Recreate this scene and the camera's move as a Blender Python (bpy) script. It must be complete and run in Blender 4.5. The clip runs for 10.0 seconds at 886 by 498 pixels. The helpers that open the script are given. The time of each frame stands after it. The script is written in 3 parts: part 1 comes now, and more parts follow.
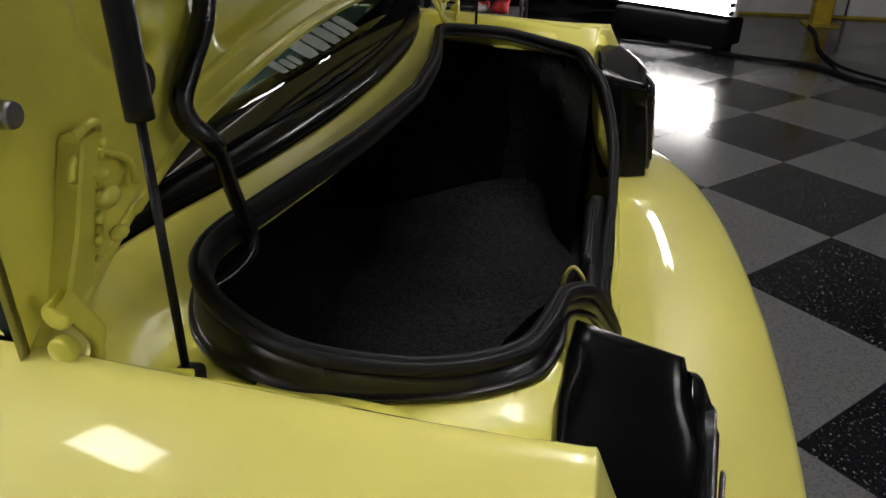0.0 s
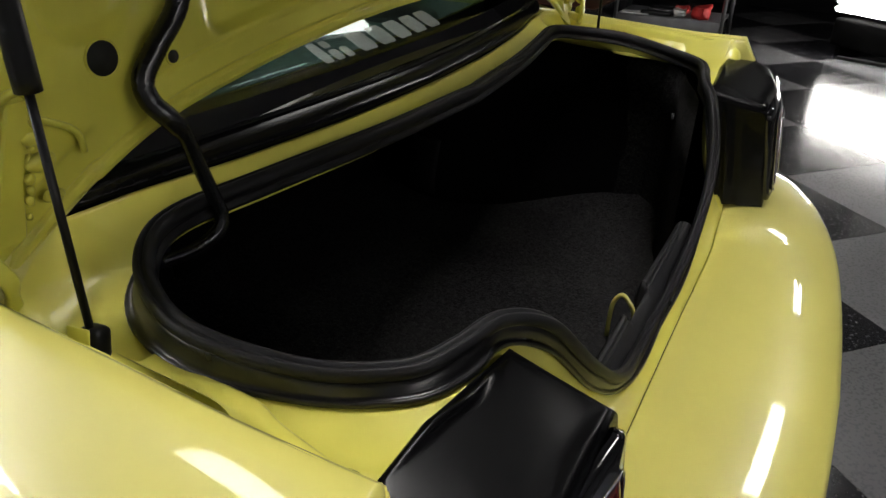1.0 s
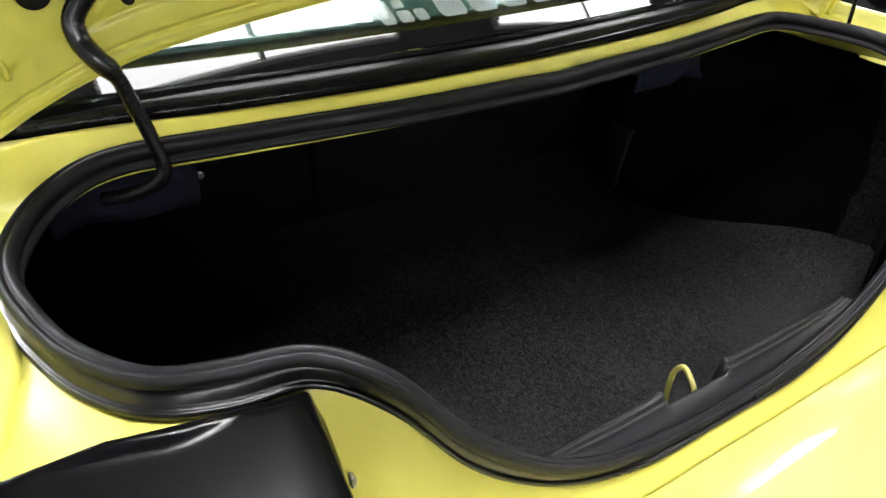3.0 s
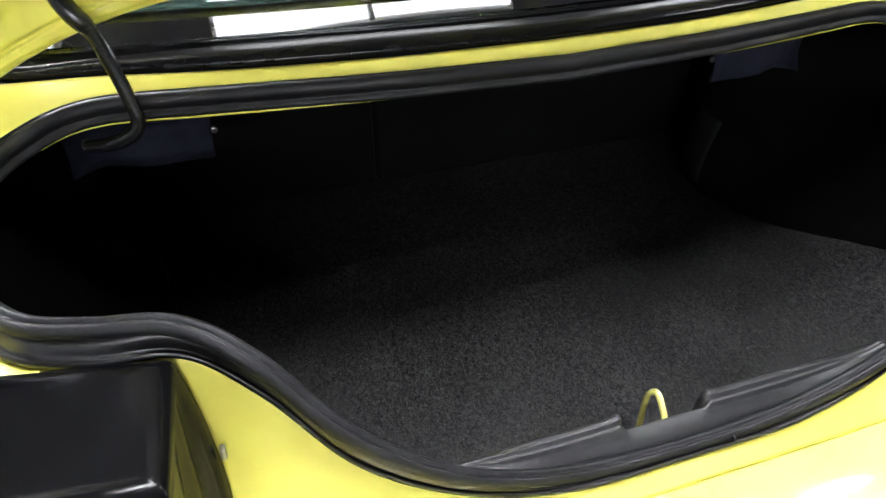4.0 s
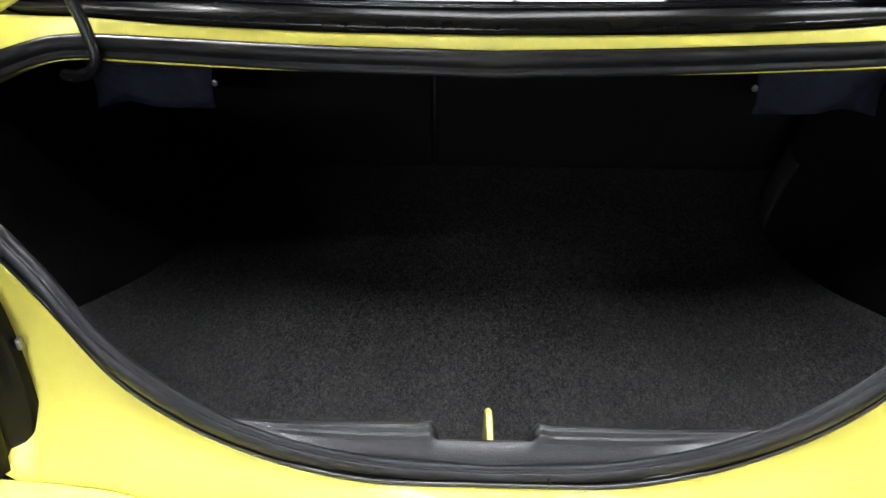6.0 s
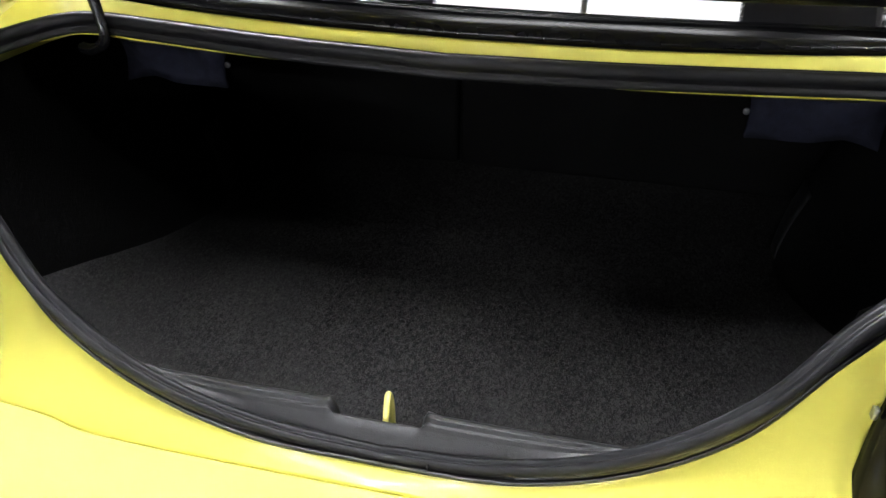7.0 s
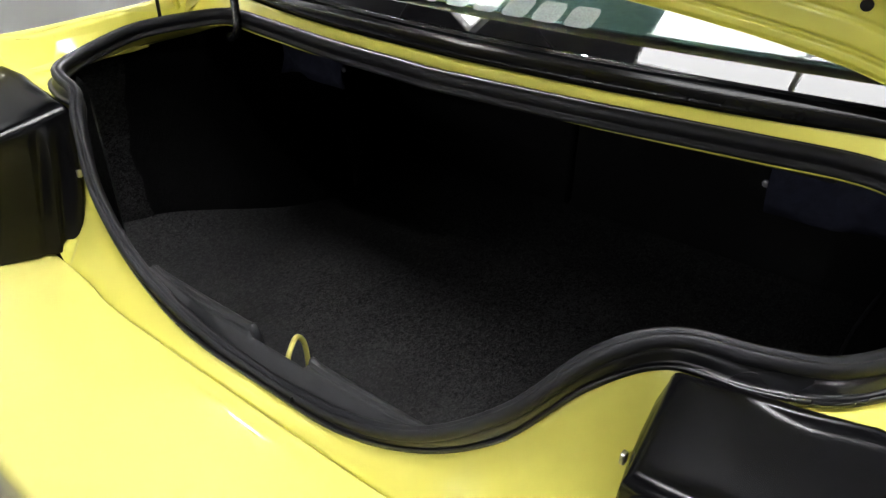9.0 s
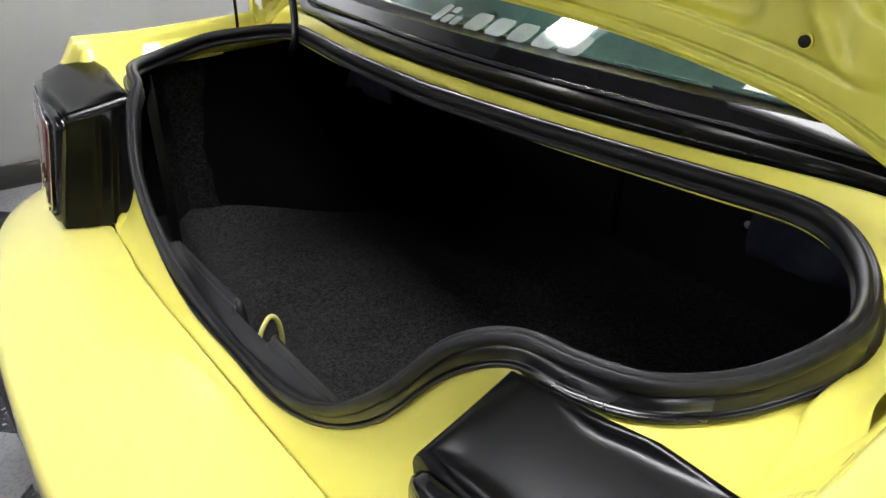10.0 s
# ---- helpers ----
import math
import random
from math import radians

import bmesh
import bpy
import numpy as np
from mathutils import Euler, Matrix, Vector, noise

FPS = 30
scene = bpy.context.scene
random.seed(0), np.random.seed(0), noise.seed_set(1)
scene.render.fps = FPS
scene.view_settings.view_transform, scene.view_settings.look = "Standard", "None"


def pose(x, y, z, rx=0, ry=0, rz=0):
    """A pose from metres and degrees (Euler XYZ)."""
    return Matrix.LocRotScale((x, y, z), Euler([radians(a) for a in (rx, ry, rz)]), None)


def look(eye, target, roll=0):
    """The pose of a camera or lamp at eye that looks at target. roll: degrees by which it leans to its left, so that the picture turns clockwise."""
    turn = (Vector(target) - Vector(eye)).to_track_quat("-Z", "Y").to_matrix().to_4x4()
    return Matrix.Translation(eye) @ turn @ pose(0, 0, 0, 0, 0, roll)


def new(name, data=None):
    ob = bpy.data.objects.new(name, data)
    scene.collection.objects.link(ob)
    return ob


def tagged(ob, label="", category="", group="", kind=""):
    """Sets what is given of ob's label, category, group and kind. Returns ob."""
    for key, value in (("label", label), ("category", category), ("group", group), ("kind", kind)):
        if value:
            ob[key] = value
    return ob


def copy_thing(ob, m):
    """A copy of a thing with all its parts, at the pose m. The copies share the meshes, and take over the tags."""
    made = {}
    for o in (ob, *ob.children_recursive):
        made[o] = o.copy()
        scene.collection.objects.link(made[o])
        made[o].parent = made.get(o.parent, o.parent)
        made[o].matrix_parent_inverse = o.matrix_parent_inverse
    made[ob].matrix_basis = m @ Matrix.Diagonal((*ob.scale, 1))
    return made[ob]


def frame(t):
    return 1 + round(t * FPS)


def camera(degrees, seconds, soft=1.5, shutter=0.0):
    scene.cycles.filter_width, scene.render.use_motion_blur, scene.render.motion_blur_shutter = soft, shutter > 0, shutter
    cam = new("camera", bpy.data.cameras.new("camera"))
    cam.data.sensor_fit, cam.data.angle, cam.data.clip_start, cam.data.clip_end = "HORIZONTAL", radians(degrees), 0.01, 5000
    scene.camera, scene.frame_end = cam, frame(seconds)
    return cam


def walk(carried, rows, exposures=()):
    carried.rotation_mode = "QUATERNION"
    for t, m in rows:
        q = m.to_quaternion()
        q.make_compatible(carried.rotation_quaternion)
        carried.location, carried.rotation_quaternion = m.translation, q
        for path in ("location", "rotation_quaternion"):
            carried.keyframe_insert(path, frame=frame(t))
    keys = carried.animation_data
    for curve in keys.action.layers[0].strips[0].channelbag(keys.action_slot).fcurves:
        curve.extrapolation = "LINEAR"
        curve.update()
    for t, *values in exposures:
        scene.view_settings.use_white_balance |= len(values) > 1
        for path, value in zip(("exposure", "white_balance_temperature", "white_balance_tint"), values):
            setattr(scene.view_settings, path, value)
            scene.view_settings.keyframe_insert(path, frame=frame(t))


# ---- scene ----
cam = camera(63.25, 10.0)
EXPOSURES = [(0, -.84, 6600, 10), (1.5, -.54, 6600, 10), (2.5, .34, 6400, 10), (4, 1.45, 6100, 10), (6, 1.42, 6100, 10), (8, .72, 6300, 10), (10, .55, 6250, 10)]
PATH = [
    (0, (-1.0428, 0.0076, 1.2503), (0.6870, 0.3632, 0.3109), 0.67),
    (0.5, (-1.0021, -0.1025, 1.2505), (0.6601, 0.4850, 0.3053), 0.89),
    (1, (-0.9412, -0.1925, 1.2498), (0.6084, 0.6409, 0.2985), 0.75),
    (1.5, (-0.8577, -0.2637, 1.2475), (0.5628, 0.7656, 0.2880), 0.65),
    (2, (-0.7715, -0.3209, 1.2403), (0.5078, 0.8817, 0.2825), 0.53),
    (2.5, (-0.6835, -0.3543, 1.2366), (0.4266, 0.9772, 0.2392), 0.45),
    (4, (-0.3948, -0.4363, 1.2446), (0.1360, 1.1181, 0.1029), -0.27),
    (4.5, (-0.3053, -0.4569, 1.2412), (0.0583, 1.1371, 0.0905), -0.11),
    (5, (-0.2330, -0.4770, 1.2407), (0.0156, 1.1408, 0.0911), 0.21),
    (5.5, (-0.1407, -0.4906, 1.2397), (-0.0430, 1.1420, 0.0884), 0.07),
    (6, (-0.0326, -0.5008, 1.2324), (-0.0858, 1.1393, 0.0884), -0.13),
    (7.5, (0.2678, -0.5104, 1.2533), (-0.2442, 1.0503, 0.1112), 0.44),
    (8, (0.3783, -0.4993, 1.2509), (-0.3351, 1.0092, 0.1491), 0.26),
    (8.5, (0.4829, -0.4797, 1.2421), (-0.4274, 0.9551, 0.1882), 0.37),
    (9, (0.5830, -0.4477, 1.2320), (-0.4806, 0.9073, 0.2163), 0.77),
    (9.5, (0.6796, -0.4092, 1.2287), (-0.5354, 0.8611, 0.2753), 1.16),
    (10, (0.7798, -0.3367, 1.2252), (-0.5857, 0.7847, 0.2872), 1.46),
]
walk(cam, [(t, look(eye, target, roll)) for t, eye, target, roll in PATH], EXPOSURES)

# places of the hung light banks beside the first
BANKS = ((2.27, 1.31),)
CABLE_A = ((5.1, -.2, .012), (4.93, -.77, .012), (4.74, -1.14, .012), (4.59, -1.53, .012), (4.24, -1.73, .012), (4.1, -1.85, .012), (3.6, -2.1, .012))
CABLE_B = ((6.2, -1.86, .012), (5.81, -1.83, .012), (5.23, -1.72, .012), (4.76, -1.70, .012), (4.36, -1.77, .030), (3.9, -2.2, .012))
world = bpy.data.worlds.new("world")
scene.world = world
world.use_nodes = True
world.node_tree.nodes["Background"].inputs[0].default_value = (0.8, 0.85, 1.0, 1)
world.node_tree.nodes["Background"].inputs[1].default_value = 0.02


# ---- materials ----
def material(name, colour, rough=0.5, metal=0.0, coat=0.0, vary=0.0, scale=20.0, bump=0.0, bump_scale=200.0, spec=0.5, emit=0.0, colour2=None, rough_vary=0.0):
    """A surface with a base colour that wanders between two tones, worn gloss and a fine relief."""
    m = bpy.data.materials.new(name)
    m.use_nodes = True
    nt = m.node_tree
    b = nt.nodes["Principled BSDF"]
    b.inputs["Base Color"].default_value = (*colour, 1)
    b.inputs["Roughness"].default_value = rough
    b.inputs["Metallic"].default_value = metal
    b.inputs["Coat Weight"].default_value = coat
    b.inputs["Coat Roughness"].default_value = 0.03
    b.inputs["Specular IOR Level"].default_value = spec
    if emit:
        b.inputs["Emission Color"].default_value = (*colour, 1)
        b.inputs["Emission Strength"].default_value = emit
    tc = nt.nodes.new("ShaderNodeTexCoord")
    if vary or colour2:
        n = nt.nodes.new("ShaderNodeTexNoise")
        n.inputs["Scale"].default_value = scale
        n.inputs["Detail"].default_value = 6
        nt.links.new(tc.outputs["Object"], n.inputs["Vector"])
        ramp = nt.nodes.new("ShaderNodeValToRGB")
        c2 = colour2 or tuple(c * (1 - vary) for c in colour)
        ramp.color_ramp.elements[0].position, ramp.color_ramp.elements[1].position = 0.35, 0.65
        ramp.color_ramp.elements[0].color = (*c2, 1)
        ramp.color_ramp.elements[1].color = (*colour, 1)
        nt.links.new(n.outputs["Fac"], ramp.inputs["Fac"])
        nt.links.new(ramp.outputs["Color"], b.inputs["Base Color"])
    if rough_vary:
        n2 = nt.nodes.new("ShaderNodeTexNoise")
        n2.inputs["Scale"].default_value = scale * 0.3
        n2.inputs["Detail"].default_value = 5
        nt.links.new(tc.outputs["Object"], n2.inputs["Vector"])
        mr = nt.nodes.new("ShaderNodeMapRange")
        mr.inputs["To Min"].default_value, mr.inputs["To Max"].default_value = max(0.02, rough - rough_vary), rough + rough_vary
        nt.links.new(n2.outputs["Fac"], mr.inputs["Value"])
        nt.links.new(mr.outputs["Result"], b.inputs["Roughness"])
    if bump:
        n3 = nt.nodes.new("ShaderNodeTexNoise")
        n3.inputs["Scale"].default_value = bump_scale
        n3.inputs["Detail"].default_value = 3
        nt.links.new(tc.outputs["Object"], n3.inputs["Vector"])
        bp = nt.nodes.new("ShaderNodeBump")
        bp.inputs["Strength"].default_value = bump
        bp.inputs["Distance"].default_value = 0.002
        nt.links.new(n3.outputs["Fac"], bp.inputs["Height"])
        nt.links.new(bp.outputs["Normal"], b.inputs["Normal"])
    return m


YELLOW = material("yellow_paint", (0.66, 0.610, 0.155), 0.28, coat=1.0, vary=0.05, scale=6, bump=0.02, bump_scale=900)
SEALER = material("dark_sealer", (0.20, 0.18, 0.03), 0.6)
YELLOW_SOFT = material("yellow_channel_paint", (0.66, 0.615, 0.112), 0.34, coat=0.35, vary=0.08, scale=7, bump=0.03, bump_scale=500)
YELLOW_IN = material("yellow_inner_paint", (0.66, 0.62, 0.085), 0.38, coat=0.4, vary=0.12, scale=9, bump=0.05, bump_scale=300, rough_vary=0.08)
RUBBER = material("seal_rubber", (0.0085, 0.0085, 0.010), 0.50, vary=0.3, scale=30, bump=0.10, bump_scale=500, spec=0.20, rough_vary=0.10)
SKIRT = material("skirt_rubber", (0.006, 0.006, 0.007), 0.30, vary=0.3, scale=25, bump=0.04, bump_scale=160, spec=0.36, rough_vary=0.10)
SATIN_BLACK = material("satin_black_rubber", (0.005, 0.005, 0.006), 0.20, vary=0.3, scale=30, bump=0.02, bump_scale=300, spec=0.16)
GLOSS_BLACK = material("gloss_black_moulding", (0.006, 0.006, 0.007), 0.07, coat=0.0, vary=0.3, scale=30, rough_vary=0.05)
LAMP_PLASTIC = material("lamp_black_plastic", (0.0022, 0.0022, 0.0026), 0.22, vary=0.3, scale=14, spec=0.12, rough_vary=0.05, bump=0.02, bump_scale=300)
SILL_PLASTIC = material("sill_grey_plastic", (0.0095, 0.0095, 0.0105), 0.45, vary=0.3, scale=40, spec=0.35, bump=0.25, bump_scale=700, rough_vary=0.1)
WHITE_EDGE = material("silver_lens_edge", (0.55, 0.56, 0.60), 0.25, metal=0.9, vary=0.2, scale=60)
LENS_RED = material("red_lens", (0.10, 0.006, 0.006), 0.08, coat=1.0, vary=0.2, scale=40)
FRIT = material("black_glass_border", (0.006, 0.006, 0.007), 0.02, vary=0.2, scale=40, spec=0.55)
DARK = material("dark_metal", (0.01, 0.01, 0.011), 0.4)
STRUT = material("strut_black", (0.008, 0.008, 0.009), 0.36, vary=0.3, scale=50, spec=0.25)
LOOM = material("loom_black", (0.008, 0.008, 0.009), 0.2, vary=0.3, scale=50, bump=0.25, bump_scale=260, spec=0.45)
FELT = material("blue_grey_felt", (0.014, 0.015, 0.026), 0.95, vary=0.4, scale=60, bump=0.5, bump_scale=600, spec=0.1)
ZINC = material("zinc_bolt", (0.35, 0.35, 0.36), 0.35, metal=1.0, vary=0.3, scale=80)
DECAL = material("frosted_decal", (0.42, 0.46, 0.46), 0.5, vary=0.3, scale=420)
DECAL.node_tree.nodes["Principled BSDF"].inputs["Alpha"].default_value = 0.52
SHELF_CLOTH = material("parcel_shelf_cloth", (0.22, 0.25, 0.25), 0.9, vary=0.3, scale=60)


def carpet_material(name, dark, pale):
    """Short dark pile: pale fibres over a near-black ground, with worn patches."""
    m = bpy.data.materials.new(name)
    m.use_nodes = True
    nt = m.node_tree
    b = nt.nodes["Principled BSDF"]
    b.inputs["Roughness"].default_value = 0.95
    b.inputs["Specular IOR Level"].default_value = 0.04
    tc = nt.nodes.new("ShaderNodeTexCoord")
    stretch = nt.nodes.new("ShaderNodeMapping")
    stretch.inputs["Scale"].default_value = (1.0, 0.6, 0.8)
    nt.links.new(tc.outputs["Object"], stretch.inputs["Vector"])
    fibre = nt.nodes.new("ShaderNodeTexNoise")
    fibre.inputs["Scale"].default_value, fibre.inputs["Detail"].default_value, fibre.inputs["Distortion"].default_value = 400, 2, 1.5
    tuft = nt.nodes.new("ShaderNodeTexNoise")
    tuft.inputs["Scale"].default_value, tuft.inputs["Detail"].default_value = 170, 3
    worn = nt.nodes.new("ShaderNodeTexNoise")
    worn.inputs["Scale"].default_value, worn.inputs["Detail"].default_value = 8, 4
    for n in (fibre, tuft, worn):
        nt.links.new(stretch.outputs["Vector"], n.inputs["Vector"])
    both_scales = nt.nodes.new("ShaderNodeMath")
    both_scales.operation = "MULTIPLY_ADD"
    both_scales.inputs[1].default_value = 0.24
    half = nt.nodes.new("ShaderNodeMath")
    half.operation = "MULTIPLY"
    half.inputs[1].default_value = 0.86
    total = nt.nodes.new("ShaderNodeMath")
    total.operation = "MULTIPLY_ADD"
    total.inputs[1].default_value = 0.14
    nt.links.new(fibre.outputs["Fac"], half.inputs[0])
    nt.links.new(tuft.outputs["Fac"], both_scales.inputs[0])
    nt.links.new(half.outputs[0], both_scales.inputs[2])
    nt.links.new(worn.outputs["Fac"], total.inputs[0])
    nt.links.new(both_scales.outputs[0], total.inputs[2])
    r = nt.nodes.new("ShaderNodeValToRGB")
    r.color_ramp.elements[0].position, r.color_ramp.elements[1].position = 0.53, 0.85
    r.color_ramp.elements[0].color, r.color_ramp.elements[1].color = (dark, dark, dark * 1.05, 1), (pale * 1.03, pale, pale, 1)
    nt.links.new(total.outputs[0], r.inputs["Fac"])
    nt.links.new(r.outputs["Color"], b.inputs["Base Color"])
    bp = nt.nodes.new("ShaderNodeBump")
    bp.inputs["Strength"].default_value, bp.inputs["Distance"].default_value = 0.5, 0.002
    nt.links.new(both_scales.outputs[0], bp.inputs["Height"])
    nt.links.new(bp.outputs["Normal"], b.inputs["Normal"])
    return m


def glass_material(name, tint):
    m = bpy.data.materials.new(name)
    m.use_nodes = True
    b = m.node_tree.nodes["Principled BSDF"]
    b.inputs["Base Color"].default_value = (*tint, 1)
    b.inputs["Roughness"].default_value = 0.0
    b.inputs["Transmission Weight"].default_value = 1.0
    b.inputs["IOR"].default_value = 1.5
    return m


def tile_material(name, base, fleck, amount, rough):
    """Polished vinyl tile with small chips of a second tone and scuffs."""
    m = bpy.data.materials.new(name)
    m.use_nodes = True
    nt = m.node_tree
    b = nt.nodes["Principled BSDF"]
    tc = nt.nodes.new("ShaderNodeTexCoord")
    info = nt.nodes.new("ShaderNodeObjectInfo")
    shift = nt.nodes.new("ShaderNodeVectorMath")
    shift.operation = "MULTIPLY_ADD"
    shift.inputs[1].default_value = (1, 1, 1)
    nt.links.new(tc.outputs["Object"], shift.inputs[0])
    comb = nt.nodes.new("ShaderNodeCombineXYZ")
    mul = nt.nodes.new("ShaderNodeMath")
    mul.operation = "MULTIPLY"
    mul.inputs[1].default_value = 37.0
    nt.links.new(info.outputs["Random"], mul.inputs[0])
    nt.links.new(mul.outputs[0], comb.inputs[0])
    nt.links.new(mul.outputs[0], comb.inputs[1])
    nt.links.new(comb.outputs[0], shift.inputs[2])
    v = nt.nodes.new("ShaderNodeTexNoise")
    v.inputs["Scale"].default_value, v.inputs["Detail"].default_value = 105, 3
    nt.links.new(shift.outputs[0], v.inputs["Vector"])
    r = nt.nodes.new("ShaderNodeValToRGB")
    r.color_ramp.elements[0].position, r.color_ramp.elements[1].position = amount, amount + 0.03
    r.color_ramp.elements[0].color, r.color_ramp.elements[1].color = (*base, 1), (*fleck, 1)
    nt.links.new(v.outputs["Fac"], r.inputs["Fac"])
    nt.links.new(r.outputs["Color"], b.inputs["Base Color"])
    s = nt.nodes.new("ShaderNodeTexNoise")
    s.inputs["Scale"].default_value, s.inputs["Detail"].default_value = 5, 6
    nt.links.new(shift.outputs[0], s.inputs["Vector"])
    mr = nt.nodes.new("ShaderNodeMapRange")
    mr.inputs["To Min"].default_value, mr.inputs["To Max"].default_value = rough * 0.7, rough * 1.4
    nt.links.new(s.outputs["Fac"], mr.inputs["Value"])
    nt.links.new(mr.outputs["Result"], b.inputs["Roughness"])
    return m


CARPET = carpet_material("trunk_carpet", .003, .046)
# carpet again, with the shade of the deep trunk put into its tone
LINER_SHADE = carpet_material("shade_dark_liner", .002, .007)
ARCH = material("sheen_cover", (0.011, 0.011, 0.012), 0.7, vary=0.6, scale=35, bump=0.3, bump_scale=400, spec=0.2)
GLASS = glass_material("green_tinted_glass", (0.55, 0.72, 0.68))
TILE_BLACK = tile_material("black_flecked_tile", (0.010, 0.010, 0.012), (0.16, 0.16, 0.165), 0.63, 0.16)
TILE_GREY = tile_material("grey_flecked_tile", (0.13, 0.13, 0.135), (0.095, 0.095, 0.10), 0.54, 0.18)
GROUT = material("floor_bed", (0.02, 0.02, 0.02), 0.7, vary=0.3, scale=5)
WALL = material("white_wall_paint", (0.80, 0.81, 0.84), 0.6, vary=0.04, scale=3, bump=0.1, bump_scale=150)
DARK_WALL = material("dark_wall_paint", (0.02, 0.02, 0.022), 0.55, vary=0.3, scale=3)
BASE_BLACK = material("black_vinyl_base", (0.01, 0.01, 0.01), 0.35)
CEIL = material("ceiling_paint", (0.10, 0.10, 0.105), 0.8, vary=0.1, scale=2)
TUBE = material("lit_tube", (1.0, 0.98, 0.95), 0.4, emit=40.0)
WALL_FILL_TUBE = material("wall_fill_tube", (1.0, 0.98, 0.97), 0.4, emit=62.0)
TUBE_WARM = material("warm_lit_tube", (1.0, 0.97, 0.92), 0.4, emit=18.0)
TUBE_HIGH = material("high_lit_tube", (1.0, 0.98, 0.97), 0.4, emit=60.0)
LID_FILL_TUBE = material("lid_fill_tube", (1.0, 0.98, 0.95), 0.4, emit=38.0)
DIFFUSER = material("lit_diffuser", (1.0, 0.98, 0.96), 0.4, emit=9.0)
REFLECTOR = material("white_enamel", (0.8, 0.8, 0.8), 0.3)


# ---- shape helpers ----
def obj(name, bm, mat, parent=None, label="", smooth=True):
    me = bpy.data.meshes.new(name)
    bmesh.ops.recalc_face_normals(bm, faces=bm.faces)
    for f in bm.faces:
        f.smooth = smooth
    bm.to_mesh(me)
    bm.free()
    me.materials.append(mat)
    ob = new(name, me)
    if parent:
        ob.parent = parent
    if label:
        ob["label"] = label
    return ob


def part(name, bm, mat, parent, label="", smooth=True):
    return obj(name, bm, mat, parent, label, smooth)


def empty(name, place=(0, 0, 0)):
    ob = new(name)
    ob.location = place
    return ob


def spline(points, n=8, closed=False):
    """A Catmull-Rom curve through the points."""
    p = [Vector(q) for q in points]
    if closed:
        p = [p[-1]] + p + [p[0], p[1]]
    else:
        p = [p[0] * 2 - p[1]] + p + [p[-1] * 2 - p[-2]]
    out = []
    for i in range(1, len(p) - 2):
        a, b, c, d = p[i - 1:i + 3]
        for k in range(n):
            u = k / n
            out.append(0.5 * (2 * b + (c - a) * u + (2 * a - 5 * b + 4 * c - d) * u * u + (3 * b - a - 3 * c + d) * u ** 3))
    if not closed:
        out.append(p[-2])
    return out


def mirrored(half):
    """A loop from a half that begins and ends on x = 0."""
    return [Vector(q) for q in half] + [Vector((-q[0], q[1], q[2])) for q in half[-2:0:-1]]


def loft(rings, closed_u=False, closed_v=False):
    """Quads between rings of equal length. closed_u: each ring closes; closed_v: the last ring joins the first."""
    bm = bmesh.new()
    grid = [[bm.verts.new(p) for p in ring] for ring in rings]
    rows = len(grid)
    for a in range(rows if closed_v else rows - 1):
        r0, r1 = grid[a], grid[(a + 1) % rows]
        n = len(r0)
        for b in range(n if closed_u else n - 1):
            c = (b + 1) % n
            bm.faces.new((r0[b], r0[c], r1[c], r1[b]))
    return bm


def tube(path, radius, sides=10, closed=False, squash=None):
    """A round bar along a path; radius may be a list."""
    path = [Vector(p) for p in path]
    n = len(path)
    rings = []
    up = Vector((0.13, 0.21, 0.97))
    for i, p in enumerate(path):
        a = path[(i - 1) % n] if closed else path[max(i - 1, 0)]
        b = path[(i + 1) % n] if closed else path[min(i + 1, n - 1)]
        d = (b - a).normalized()
        s = d.cross(up)
        if s.length < 1e-3:
            s = d.cross(Vector((1, 0, 0)))
        s.normalize()
        t = s.cross(d).normalized()
        r = radius[i] if isinstance(radius, (list, tuple)) else radius
        rings.append([p + (s * math.cos(k * 2 * math.pi / sides) + t * math.sin(k * 2 * math.pi / sides)) * r for k in range(sides)])
    bm = loft(rings, closed_u=True, closed_v=closed)
    if not closed:
        bm.verts.ensure_lookup_table()
        for k in (0, (n - 1) * sides):
            bm.faces.new([bm.verts[k + j] for j in range(sides)])
    return bm


def box(size, centre, bevel=0.0, segments=2, turn=None):
    bm = bmesh.new()
    bmesh.ops.create_cube(bm, size=1.0)
    bmesh.ops.scale(bm, vec=size, verts=bm.verts)
    if bevel:
        bmesh.ops.bevel(bm, geom=bm.edges[:], offset=bevel, segments=segments, affect="EDGES", profile=0.5)
    if turn:
        bmesh.ops.rotate(bm, matrix=Euler([radians(a) for a in turn]).to_matrix(), verts=bm.verts)
    bmesh.ops.translate(bm, vec=centre, verts=bm.verts)
    return bm


def cyl(radius, depth, centre, axis="z", sides=20, radius2=None, bevel=0.0):
    bm = bmesh.new()
    bmesh.ops.create_cone(bm, cap_ends=True, segments=sides, radius1=radius, radius2=radius if radius2 is None else radius2, depth=depth)
    if bevel:
        rim = [e for e in bm.edges if abs(e.verts[0].co.z - e.verts[1].co.z) < 1e-6]
        bmesh.ops.bevel(bm, geom=rim, offset=bevel, segments=2, affect="EDGES", profile=0.5)
    turn = {"z": (0, 0, 0), "x": (0, 90, 0), "y": (90, 0, 0)}[axis]
    bmesh.ops.rotate(bm, matrix=Euler([radians(a) for a in turn]).to_matrix(), verts=bm.verts)
    bmesh.ops.translate(bm, vec=centre, verts=bm.verts)
    return bm


